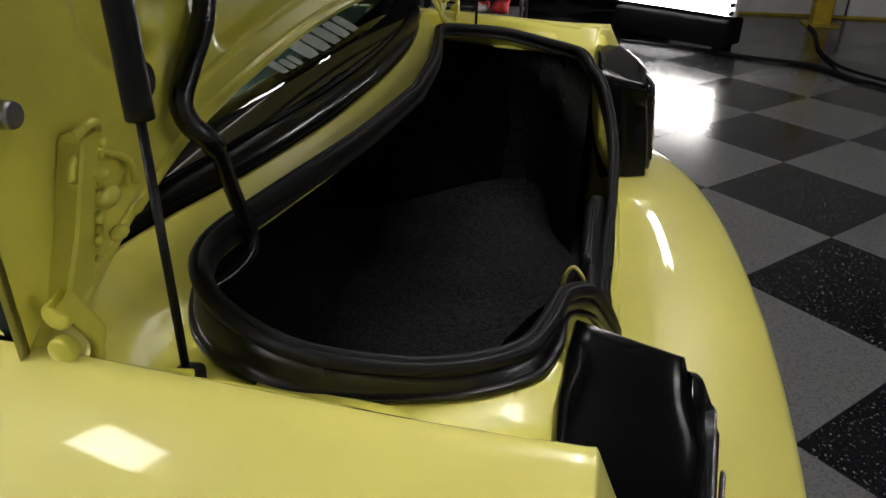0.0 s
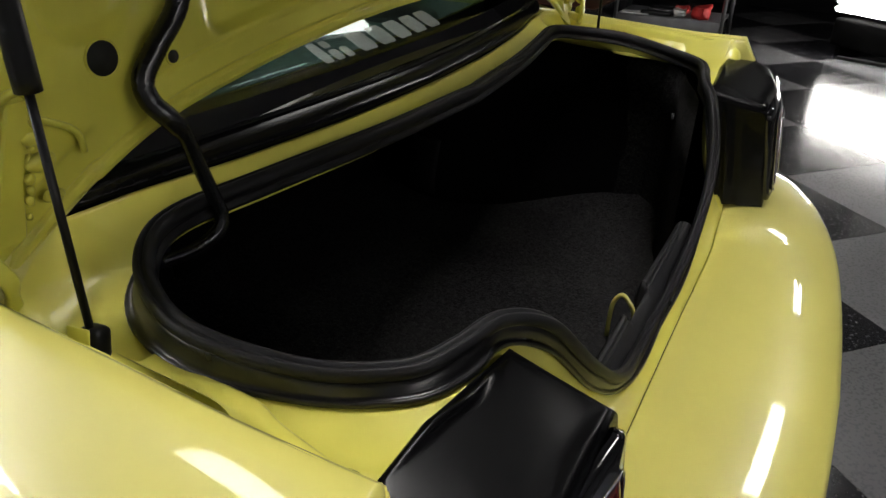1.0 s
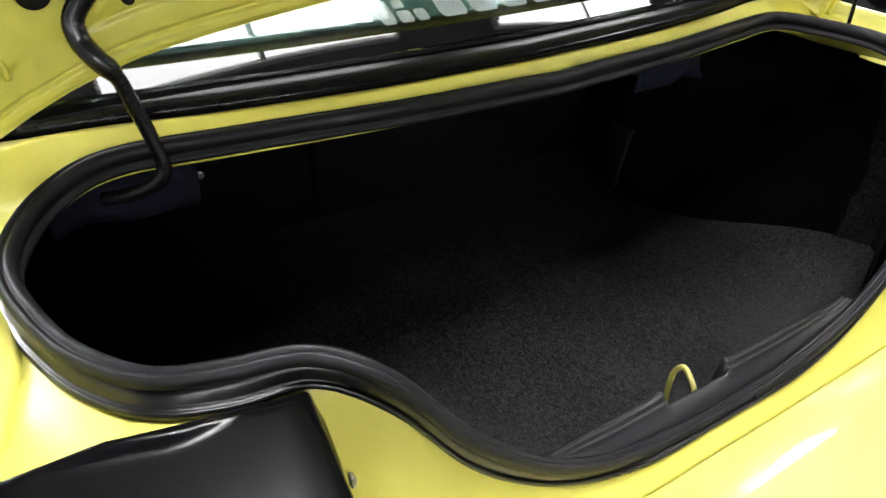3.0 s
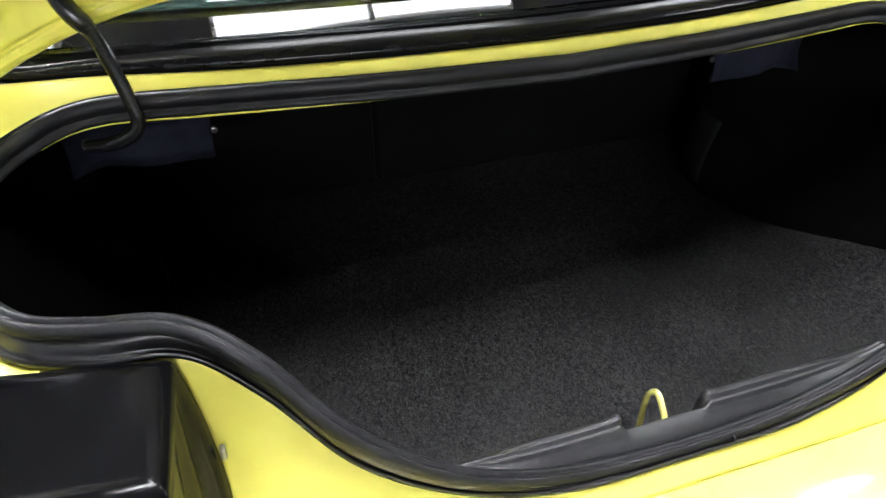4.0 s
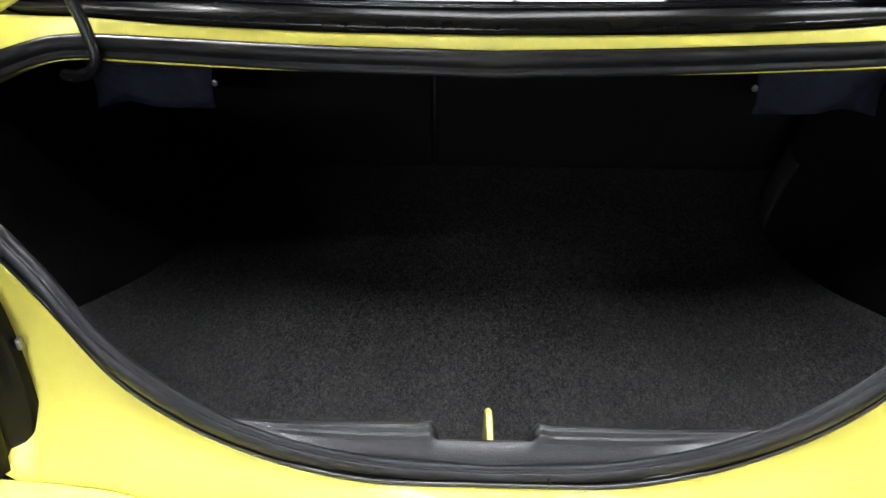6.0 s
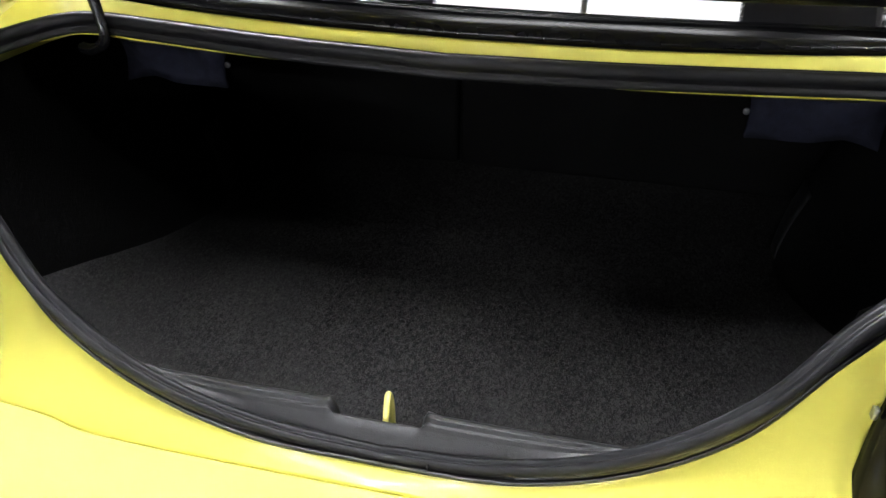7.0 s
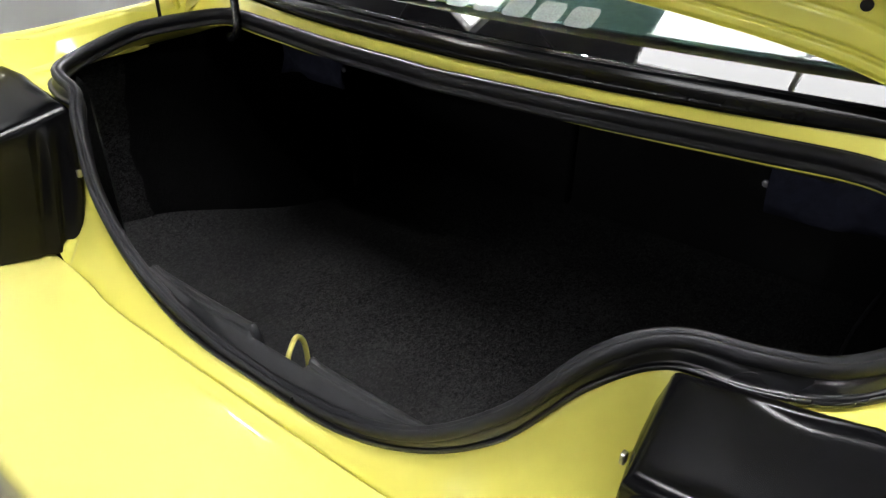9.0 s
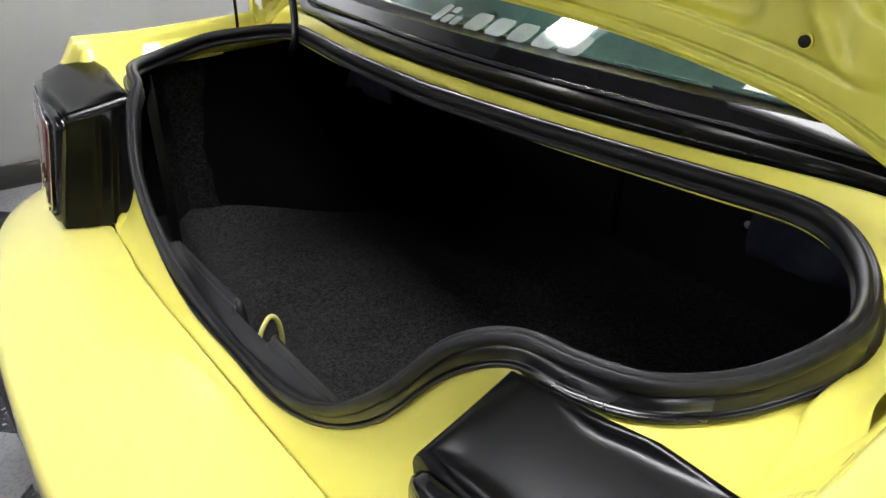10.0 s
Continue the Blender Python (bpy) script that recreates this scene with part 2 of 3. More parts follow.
def joined(*parts):
    """Several bmeshes as one mesh of a part."""
    out = bmesh.new()
    for bm in parts:
        me = bpy.data.meshes.new("piece")
        bm.to_mesh(me)
        bm.free()
        out.from_mesh(me)
        bpy.data.meshes.remove(me)
    return out


def thickened(bm, t):
    bmesh.ops.recalc_face_normals(bm, faces=bm.faces)
    bmesh.ops.solidify(bm, geom=bm.faces[:], thickness=t)
    return bm


# ---- the car ----
car = tagged(empty("car"), "bright yellow two-door coupe with its empty trunk open", "car")

# the trunk opening: the crest of the seal, the foot of its skirt, the sheet metal round it (right half, front to rear)
SEAL = [(0, 0.266, 0.961), (0.219, 0.286, 0.9595), (0.398, 0.3195, 0.9555), (0.517, 0.337, 0.9515), (0.5845, 0.298, 0.9415), (0.6245, 0.2105, 0.93), (0.6055, 0.11, 0.915),
        (0.562, 0.044, 0.91), (0.5095, 0.022, 0.9075), (0.451, 0.0095, 0.9035), (0.399, -0.0195, 0.8765), (0.334, -0.0465, 0.797), (0.241, -0.0545, 0.72), (0.125, -0.05, 0.669),
        (0, -0.046, 0.653)]
GUTTER = [(0, 0.281, 0.937), (0.218, 0.299, 0.936), (0.398, 0.33, 0.932), (0.52, 0.3385, 0.923), (0.603, 0.305, 0.899), (0.6355, 0.212, 0.8865), (0.614, 0.103, 0.8815),
        (0.571, 0.0315, 0.88), (0.5135, 0.0105, 0.873), (0.4515, 0.0055, 0.868), (0.4, -0.0205, 0.8345), (0.3345, -0.0465, 0.754), (0.243, -0.0575, 0.6905), (0.1315, -0.061, 0.652),
        (0, -0.056, 0.64)]
EDGE = [(0, .328, .958), (.2, .335, .958), (.395, .360, .958), (.54, .390, .957), (.688, .395, .950), (.690, .21, .948), (.690, .09, .944),
        (.691, -.006, .938), (.64, -.030, .80), (.47, -.064, .650), (.43, -.068, .648), (.372, -.071, .644), (.315, -.074, .631), (.16, -.073, .624), (0, -.072, .622)]
N = 8
seal_half, gutter_half, edge_half = (spline(h, N) for h in (SEAL, GUTTER, EDGE))
seal_loop, gutter_loop, edge_loop = (mirrored(h) for h in (seal_half, gutter_half, edge_half))


def sag(y):
    """The wings drop a little towards the lamps."""
    return .016 * max(0.0, min(1.0, (.40 - y) / .30))


for e in edge_loop:
    if abs(e.x) > .66:
        e.z -= sag(e.y)


def between(loops, steps):
    """Rings that pass smoothly through the given loops."""
    cols = [spline([l[i] for l in loops], steps) for i in range(len(loops[0]))]
    return [[c[k] for c in cols] for k in range(len(cols[0]))]


frames = []
count = len(seal_loop)
for i, p in enumerate(seal_loop):
    tang = (seal_loop[(i + 1) % count] - seal_loop[i - 1]).normalized()
    o = tang.cross(Vector((0, 0, 1))).normalized()
    if o.dot(p - Vector((0, .14, p.z))) < 0:
        o = -o
    up = o.cross(tang)
    frames.append((o, (up if up.z > 0 else -up).normalized()))
base_loop = [p - f[1] * .026 - f[0] * .006 for p, f in zip(seal_loop, frames)]
foot_loop = [g - f[1] * .0015 - f[0] * .0015 for g, f in zip(gutter_loop, frames)]
mid_loop = []
for g, e in zip(gutter_loop, edge_loop):
    m = g.lerp(e, .5)
    if abs(e.x) > .6 and e.y > -.03:
        m = g.lerp(e, .55)
        m.z = g.z - .004
    elif e.y > .2:
        m.z -= .001
    if e.y < -.03:
        dip = math.exp(-((abs(g.x) - .455) / .07) ** 2)
        m.y += .017 * dip
        m.z -= .022 * dip
    mid_loop.append(m)
part("trunk_gutter", loft([base_loop] + between([foot_loop, mid_loop, edge_loop], 6) + [[e + (g - e).normalized() * .001 - Vector((0, 0, .007)) for e, g in zip(edge_loop, mid_loop)]], closed_u=True), YELLOW_SOFT, car, "yellow painted channel round the trunk opening")

CAP = ((-.0085, -.027), (-.0105, -.026), (-.0105, -.022), (-.0070, -.0195), (-.0062, -.0170), (-.0096, -.0145), (-.0102, -.008), (-.0080, -.0028), (-.0046, -.0004), (-.0020, -.0002), (-.0006, -.0030), (.0010, -.0040), (.0022, -.0028),
       (.0034, -.0004), (.0060, -.0014), (.0083, -.0050), (.0085, -.0100), (.0065, -.0128), (.0030, -.0138))
rings, skirt = [], []
for i, p in enumerate(seal_loop):
    o, up = frames[i]
    wob = 0.0003 * math.sin(i * 0.31) + 0.0002 * math.sin(i * 0.83)
    rings.append([p + o * (a + wob) + up * b for a, b in CAP])
    g = gutter_loop[i]
    inner = p + o * (.0030 + wob) - up * .0125
    skirt.append([inner, inner.lerp(g, .30) + o * .0012, inner.lerp(g, .58) + o * .0002, inner.lerp(g, .80) - o * .0004, g + up * .0058, g + up * .0046 + o * .0022, g + o * .0026 + up * .0008, g - o * .004 + up * .0005, inner.lerp(g, .5) - o * .005, inner - o * .004])
seal = part("weatherstrip", loft(rings, closed_u=True, closed_v=True), RUBBER, car, "black rubber trunk seal with a grooved rounded cap")
part("skirt", loft(skirt, closed_u=True, closed_v=True), SKIRT, seal, "glossy black rubber skirt with a rolled foot")
j = seal_loop[count // 2]
part("seal_joint", box((.004, .026, .012), (.055, j.y - .001, j.z - .004), .002, 2), RUBBER, seal)

# thin painted edge below the front of the seal
for side in (1, -1):
    line = []
    for a, p, b in zip(seal_half, seal_half[1:], seal_half[2:]):
        if .05 < p.x < .575 and p.y > .20:
            f = min(1.0, max(0.0, p.x - .12) / .25)
            way = (b - a).normalized()
            deep = .0062 + .0026 * f
            line.append(Vector((side * (p.x + way.y * deep), p.y - way.x * deep, p.z - .0266 - .0012 * f)))
    part("painted_flange", loft([[p + Vector((0, .006, 0)) for p in line], line, [p + Vector((0, .0004, -.0016 * min(1.0, .10 + 3 * (abs(p.x) - .05), max(.25, 1 - 6 * (abs(p.x) - .44))))) for p in line], [p + Vector((0, .008, -.0026)) for p in line]]), YELLOW_IN, car, "thin yellow flange edge inside the opening")

# raised plates under the struts, welded on the channel
for side in (1, -1):
    edge = spline([(side * x, y, z) for x, y, z in ((.630, .238, .889), (.630, .210, .887), (.630, .174, .886), (.632, .130, .885), (.640, .101, .881), (.650, .051, .879), (.658, .020, .880))], 5)
    rows = [[p + Vector((side * a, 0, b)) for p in edge] for a, b in ((-.0005, -.005), (0, -.001), (.0012, .0028), (.004, .0042), (.012, .0045), (.020, .006), (.030, .016), (.040, .030))]
    part("strut_plate", loft(rows), YELLOW_SOFT, car, "raised yellow plate on the channel below the strut")

# rear glass and its moulding
MOULD_LOW = [(0, .3270, .9615), (.17, .3345, .9615), (.34, .351, .9625), (.51, .387, .9605), (.60, .405, .960), (.66, .431, .968)]
MOULD_TOP = [(0, .361, .983), (.16, .364, .984), (.31, .379, .984), (.46, .404, .981), (.56, .425, .974), (.61, .450, .979)]


def both(half):
    c = spline(half, 6)
    return [Vector((-q.x, q.y, q.z)) for q in c[:0:-1]] + c


low, top = both(MOULD_LOW), both(MOULD_TOP)
under = [a + Vector((0, .006, -.008)) for a in low]
def profile(steps):
    return [[a.lerp(b, f) + Vector((0, -h * .5, h)) for a, b in zip(low, top)] for f, h in steps]


sweep = [under] + profile(((0, 0), (.04, .0025), (.12, .0038), (.3, .0044), (.45, .0040), (.6, .0030), (.74, .0018), (.80, .0010), (.82, -.003)))
moulding = part("window_moulding", loft(sweep), SATIN_BLACK, car, "satin black moulding below the rear window")
lip = profile(((.815, -.003), (.82, .0022), (.84, .0036), (.862, .0034), (.872, .0022), (.882, .0034), (.905, .0046), (.925, .0044), (.94, .0030), (1.0, .0012)))
part("moulding_lip", loft(lip + [[b + Vector((0, .006, -.004)) for b in top]]), GLOSS_BLACK, moulding, "glossy double lip along the glass")


def glass_at(x, s):
    """A place on the rear glass, s metres up along it from its lower edge."""
    slope = radians(27)
    return Vector((x * (1 - 0.10 * s), 0.373 + 0.17 * x * x + s * math.cos(slope), 0.989 - 0.012 * x * x + s * math.sin(slope) - 0.06 * s * s))


xs = [-.62 + 1.24 * k / 30 for k in range(31)]
window = part("rear_window", thickened(loft([[glass_at(x, -.014 + 0.794 * k / 12) for x in xs] for k in range(13)]), 0.004), GLASS, car, "green tinted rear window")
lift = Vector((0, -.0030, .0058))
part("glass_border", loft([[glass_at(x, s) + lift for x in xs] for s in (-.014, .002, .017)]), FRIT, window, "black printed border of the rear window")


def decal(x0, x1, s0, s1):
    """A patch with clipped corners on the glass."""
    rows = []
    for k in range(9):
        v = k / 8
        cut = .12 * (x1 - x0) * max(0.0, abs(v - .5) * 2 - .6) / .4
        rows.append([glass_at(x0 + cut + (x1 - x0 - 2 * cut) * j / 8, s0 + (s1 - s0) * v) + lift for j in range(9)])
    return loft(rows)


# a maker's mark and wordmark as plain patches
for x0, x1, s0, s1 in ((-.170, -.150, .031, .074), (-.145, -.126, .031, .053), (-.144, -.128, .058, .073), (-.121, -.104, .031, .053)):
    part("mark_patch", decal(x0, x1, s0, s1), DECAL, window, "frosted patch on the glass")
for k in range(5):
    part("word_patch", decal(-.086 + .0488 * k, -.086 + .0488 * k + .040, .031, .073), DECAL, window, "frosted patch on the glass")

# quarter panels, the right and the left
for side in (1, -1):
    ys = [-.068, -.058, -.048, -.038, -.034, -.028, 0.0, .09, .21, .30, .395, .6, .9, 1.3]
    prof = [(.6893, .922), (.690, .946), (.697, .951), (.710, .9470), (.730, .9380), (.760, .9235), (.790, .9050), (.818, .876), (.845, .82), (.862, .75), (.870, .62), (.868, .45), (.85, .25)]
    rings = []
    for y in ys:
        k = max(0.0, -.034 - y) / .034
        yy = y + .014 * max(0.0, min(1.0, (.06 - y) / .09))
        rings.append([Vector((side * (x + .036 * k * max(0.0, (.80 - x) / .11) - .006 * k), yy, z - (.068 * k + sag(y)) * max(0.0, min(1.0, (z - .6) / .3)))) for x, z in prof])
    q = part("quarter_panel", loft(between(rings, 3)), YELLOW, car, "yellow rear quarter panel")
    # the folded end of the panel above the lamp
    tip, foot = [], []
    for y in (-.002, -.012, -.024, -.034, -.045, -.056, -.068):
        k = max(0.0, -.034 - y) / .034
        yy = y + .014 * max(0.0, min(1.0, (.06 - y) / .09))
        zt = .9432 - .066 * k - sag(y)
        tip.append(Vector((side * (.6902 + .0296 * k), yy, zt)))
        foot.append(Vector((side * (.6665 + .78 * (-.002 - y)), yy + .004, min(zt - .002, .904 - .42 * max(0.0, .005 - y) - .3 * sag(y)))))
    crease = [a.lerp(b, .45) + Vector((-side * .0015, 0, 0)) for a, b in zip(tip, foot)]
    part("panel_end", thickened(loft(between([tip, crease, foot], 3)), .002), YELLOW, q)

for side in (-1, 1):
    line = spline([(side * x, y + .014 * (y < .06), z - sag(y)) for x, y, z in ((.7005, -.036, .9365), (.6895, .010, .9400), (.6868, .045, .9385), (.6830, .070, .9290), (.6825, .110, .9275), (.6840, .150, .9300))], 6)
    part("sealer_line", tube(line, .0007, 5), SEALER, car, "thin sealer line on the inner side of the wing")

# bumper cover
OUT = [(0, -.312), (.2, -.306), (.4, -.290), (.55, -.264), (.685, -.225), (.788, -.17), (.849, -.09), (.877, .03), (.884, .3)]
INN = [(0, -.0745, .620), (.16, -.0755, .622), (.315, -.0765, .629), (.372, -.0735, .642), (.45, -.0685, .646), (.60, -.058, .645), (.74, -.03, .645), (.80, .05, .645), (.82, .3, .645)]
o2, i2 = spline([(x, y, .6) for x, y in OUT], 6), spline([(x, y + .0012, z + .0012) for x, y, z in INN], 6)
half = []
for o, i in zip(o2, i2):
    d = Vector((o.x - i.x, o.y - i.y, 0)).normalized()
    col = [i + Vector((0, 0, -.008)) - d * .001, i + Vector((0, 0, -.002)), i + d * .003]
    for f, z in ((.25, .001), (.5, 0), (.70, -.003), (.86, -.008), (.945, -.014)):
        q = i.lerp(o, f)
        col.append(Vector((q.x, q.y, i.z + (.625 - i.z) * f + z)))
    for a, z in ((-.004, .604), (-.0005, .590), (0, .55), (.004, .45), (-.01, .36), (-.05, .25)):
        col.append(Vector((o.x, o.y, z)) + d * a)
    half.append(col)
full = [[Vector((-p.x, p.y, p.z)) for p in c] for c in half[:0:-1]] + half
for c in full:
    for p in c[3:]:
        p.x += .010
part("bumper_cover", loft([[c[k] for c in full] for k in range(len(full[0]))]), YELLOW, car, "yellow rear bumper cover")


# tail lamps
def tail_lamp(side):
    def v(x, y, z):
        return Vector((side * x, y, z))
    def along(a, b, n):
        return [a.lerp(b, k / n) for k in range(n)]

    def ring(w, inset):
        """The outline of the housing at height w (0 foot, 1 top), drawn in by the inset."""
        fl = spline([v(.442, -.031, .660), v(.440, -.026, .712), v(.443, -.014, .785), v(.457, .000, .879)], 8)
        front = fl[min(len(fl) - 1, round(w * (len(fl) - 1)))]
        back = v(.528, -.132, .640).lerp(v(.469, -.105, .860), w)
        pts = []
        for k in range(20):
            f = k / 20
            deep = 0.0
            for c, wd, a in ((.10, .030, -.002), (.22, .055, .013), (.36, .030, .002), (.47, .05, .007)):
                deep += a * math.exp(-((f - c) / wd) ** 2)
            p = front.lerp(back, f) + Vector((side * deep * (1 - w ** 3), 0, 0))
            pts.append(p)
        low = [v(.528, -.132, .640), v(.64, -.130, .640), v(.785, -.076, .646), v(.775, -.03, .652), v(.69, -.010, .654), v(.60, -.018, .654), v(.52, -.024, .654)]
        high = [v(.469, -.105, .860), v(.61, -.109, .866), v(.740, -.076, .870), v(.730, -.045, .885), v(.678, .008, .895), v(.600, .010, .897), v(.525, .005, .889)]
        line = [a.lerp(b, w) for a, b in zip(low, high)] + [front]
        for a, b in zip(line, line[1:]):
            pts += along(a, b, 4)
        mid = sum(pts, Vector()) / len(pts)
        out = []
        for p in pts:
            d = Vector((mid.x - p.x, mid.y - p.y, 0))
            out.append(p + d.normalized() * min(inset, d.length * .999))
        return out
    rings = [ring(k / 8, 0) for k in range(8)]
    drop = .016
    for k in range(6):
        a = radians(90 * k / 5)
        rings.append([p - Vector((0, 0, drop * (1 - math.sin(a)))) for p in ring(1, drop * (1 - math.cos(a)))])
    last = rings[-1]
    fit = np.array([(p.x, p.y, 1.0) for p in last])
    plane = np.linalg.lstsq(fit, np.array([p.z for p in last]), rcond=None)[0]
    centre = sum(last, Vector()) / len(last)
    for f in (.06, .14, .25, .4, .6, .8, .999):
        row = []
        for p in last:
            q = p.lerp(centre, f)
            flat = float(plane[0] * q.x + plane[1] * q.y + plane[2])
            own = float(p.z - plane[0] * p.x - plane[1] * p.y - plane[2])
            row.append(Vector((q.x, q.y, flat + own * max(0.0, 1 - f / .22) ** 2)))
        rings.append(row)
    lamp = part("tail_lamp", loft(rings, closed_u=True), LAMP_PLASTIC, car, "smooth black plastic tail lamp housing with a fluted side")
    # bezel and lens on the rear face
    def face(u, w, out):
        a, b = v(.528, -.128, .642).lerp(v(.467, -.103, .861), w), v(.775, -.070, .655).lerp(v(.740, -.073, .870), w)
        m = v(.64, -.124, .650).lerp(v(.61, -.106, .864), w)
        p = a * (1 - u) ** 2 + (m * 2 - (a + b) * .5) * 2 * u * (1 - u) + b * u * u
        return p + Vector((side * .15 * out, -out, 0))
    def frame_ring(u0, u1, w0, w1, r, out):
        pts = []
        for cu, cw, a0 in ((u1 - r, w1 - r, 0), (u0 + r, w1 - r, 90), (u0 + r, w0 + r, 180), (u1 - r, w0 + r, 270)):
            for k in range(6):
                a = radians(a0 + 18 * k)
                pts.append(face(cu + r * math.cos(a), cw + r * math.sin(a), out))
        return pts
    bez = loft([frame_ring(.0, .99, .03, .96, .10, .000), frame_ring(.0, .99, .03, .96, .10, .007), frame_ring(.01, .98, .04, .95, .095, .010), frame_ring(.12, .97, .09, .925, .08, .013), frame_ring(.13, .96, .10, .915, .075, .006)], closed_u=True)
    bezel = part("bezel", bez, GLOSS_BLACK, lamp, "glossy black lamp bezel")
    lens = loft([frame_ring(.13, .965, .10, .915, .078, .007), frame_ring(.14, .955, .11, .905, .075, .0125), frame_ring(.18, .93, .15, .865, .065, .016)], closed_u=True)
    lens.verts.ensure_lookup_table()
    lens.faces.new([lens.verts[48 + k] for k in range(24)])
    part("lens", lens, LENS_RED, lamp, "dark red tail lamp lens")
    part("trim_line", tube(frame_ring(.125, .965, .095, .920, .078, .0140), .0014, 6, closed=True), WHITE_EDGE, lamp, "thin silver line round the lens")
    part("trim_line", tube(frame_ring(.30, .90, .22, .80, .06, .0168), .0014, 6, closed=True), WHITE_EDGE, lamp, "thin silver line on the lens")
    # a small clip at the flange
    part("clip", box((.005, .008, .012), (side * .439, -.018, .782), .0015), ZINC, lamp, "small grey metal clip")
    return lamp


for side in (1, -1):
    tail_lamp(side)


# trunk lining
def slab(name, size, centre, mat, label="", bevel=0.004):
    return part(name, box(size, centre, bevel), mat, car, label)


def carpet_floor():
    rows = []
    for j in range(31):
        y = -.008 + .90 * j / 30
        row = []
        for i in range(41):
            x = -.74 + 1.48 * i / 40
            z = .488 + .006 * noise.noise((x * 3, y * 3, 0)) + .05 * (max(0.0, abs(x) - .56) / .16) ** 2
            row.append(Vector((x, y, z)))
        rows.append(row)
    return loft(rows)


part("trunk_floor", carpet_floor(), CARPET, car, "dark grey carpet on the trunk floor")
for side in (1, -1):
    # side lining that swells over the wheel: a carpeted piece at the rear, a shade-dark one before it
    for y0, y1, steps, mat, label in ((-.01, .208, 9, CARPET, "dark carpeted trunk side beside the opening"), (.185, .89, 22, LINER_SHADE, "trunk side over the wheel arch, near-black for the recess shade")):
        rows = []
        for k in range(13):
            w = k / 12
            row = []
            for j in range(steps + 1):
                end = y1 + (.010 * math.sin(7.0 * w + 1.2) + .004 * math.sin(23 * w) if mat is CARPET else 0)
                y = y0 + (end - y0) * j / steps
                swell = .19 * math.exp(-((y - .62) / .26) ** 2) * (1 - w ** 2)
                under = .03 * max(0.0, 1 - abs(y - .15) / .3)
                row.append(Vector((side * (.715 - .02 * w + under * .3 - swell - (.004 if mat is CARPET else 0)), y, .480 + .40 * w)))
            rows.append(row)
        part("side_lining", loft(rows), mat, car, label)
    # cover strip on the arch, its paler tone standing in for a sheen
    rows = []
    for k in range(9):
        w = .06 + .34 * k / 8
        rows.append([Vector((side * (.7105 - .02 * w - .19 * math.exp(-((y - .62) / .26) ** 2) * (1 - w ** 2) + .004 * abs(j - 3) / 3), y, .480 + .40 * w)) for j, y in enumerate([.625 + .014 * j - .02 * w for j in range(7)])])
    part("arch_cover", thickened(loft(rows), .003), ARCH, car, "grey cover strip on the wheel arch, toned for its sheen")
    # rear corner behind the lamp
    c = [(.715, .14), (.68, .085), (.62, .062), (.54, .048), (.475, .026), (.435, .006), (.405, -.008)]
    cl = spline([(side * x, y + .015, 0) for x, y in c], 4)
    def crest(p):
        best = min(seal_half, key=lambda s: (s.x - abs(p.x)) ** 2 + 4 * (s.y - p.y) ** 2 if s.y < .15 else 9)
        return best.z - (.026 if abs(p.x) < .56 else .060)
    part("corner_lining", loft(between([[Vector((p.x * 1.0, p.y + .006, .480)) for p in cl], [Vector((p.x, p.y + .004, (.48 + crest(p)) / 2)) for p in cl], [Vector((p.x, p.y, crest(p))) for p in cl]], 3)), CARPET, car, "carpeted trunk corner behind the tail lamp")
# added panel, keeps light from leaking through the seat split
slab("seat_light_stop", (1.46, .02, .42), (0, .91, .69), DARK, "added dark panel blocking light through the seat split")
# seat backs in the same tone, which carries the shade
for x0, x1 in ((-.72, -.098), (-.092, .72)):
    slab("seat_back_lining", (x1 - x0, .03, .40), ((x0 + x1) / 2, .885, .69), LINER_SHADE, "carpeted back of the split rear seat, near-black for shade", .010)
slab("parcel_shelf_underside", (1.46, .50, .008), (0, .66, .902), DARK, "dark metal under the parcel shelf")
slab("shelf_crossmember", (.96, .03, .022), (0, .385, .912), DARK, "dark metal edge of the shelf")
for side, x0 in ((-1, .403), (1, .388)):
    rows = []
    for k in range(7):
        w = k / 6
        rows.append([Vector((side * (x0 + .18 * u / 8), .500 + .01 * math.sin(u * 1.3 + k), .90 - (.108 + .006 * math.sin(u * .9)) * w)) for u in range(9)])
    flap = part("insulation_flap", thickened(loft(rows), .006), FELT, car, "blue-grey felt flap hanging under the shelf")
    part("fastener", cyl(.005, .004, (side * (x0 - .004), .492, .830), "y", 12, bevel=.001), ZINC, flap, "small shiny push fastener")
part("lamp_access_clip", cyl(.006, .004, (.478, .062, .812), "y", 12), DARK, car)

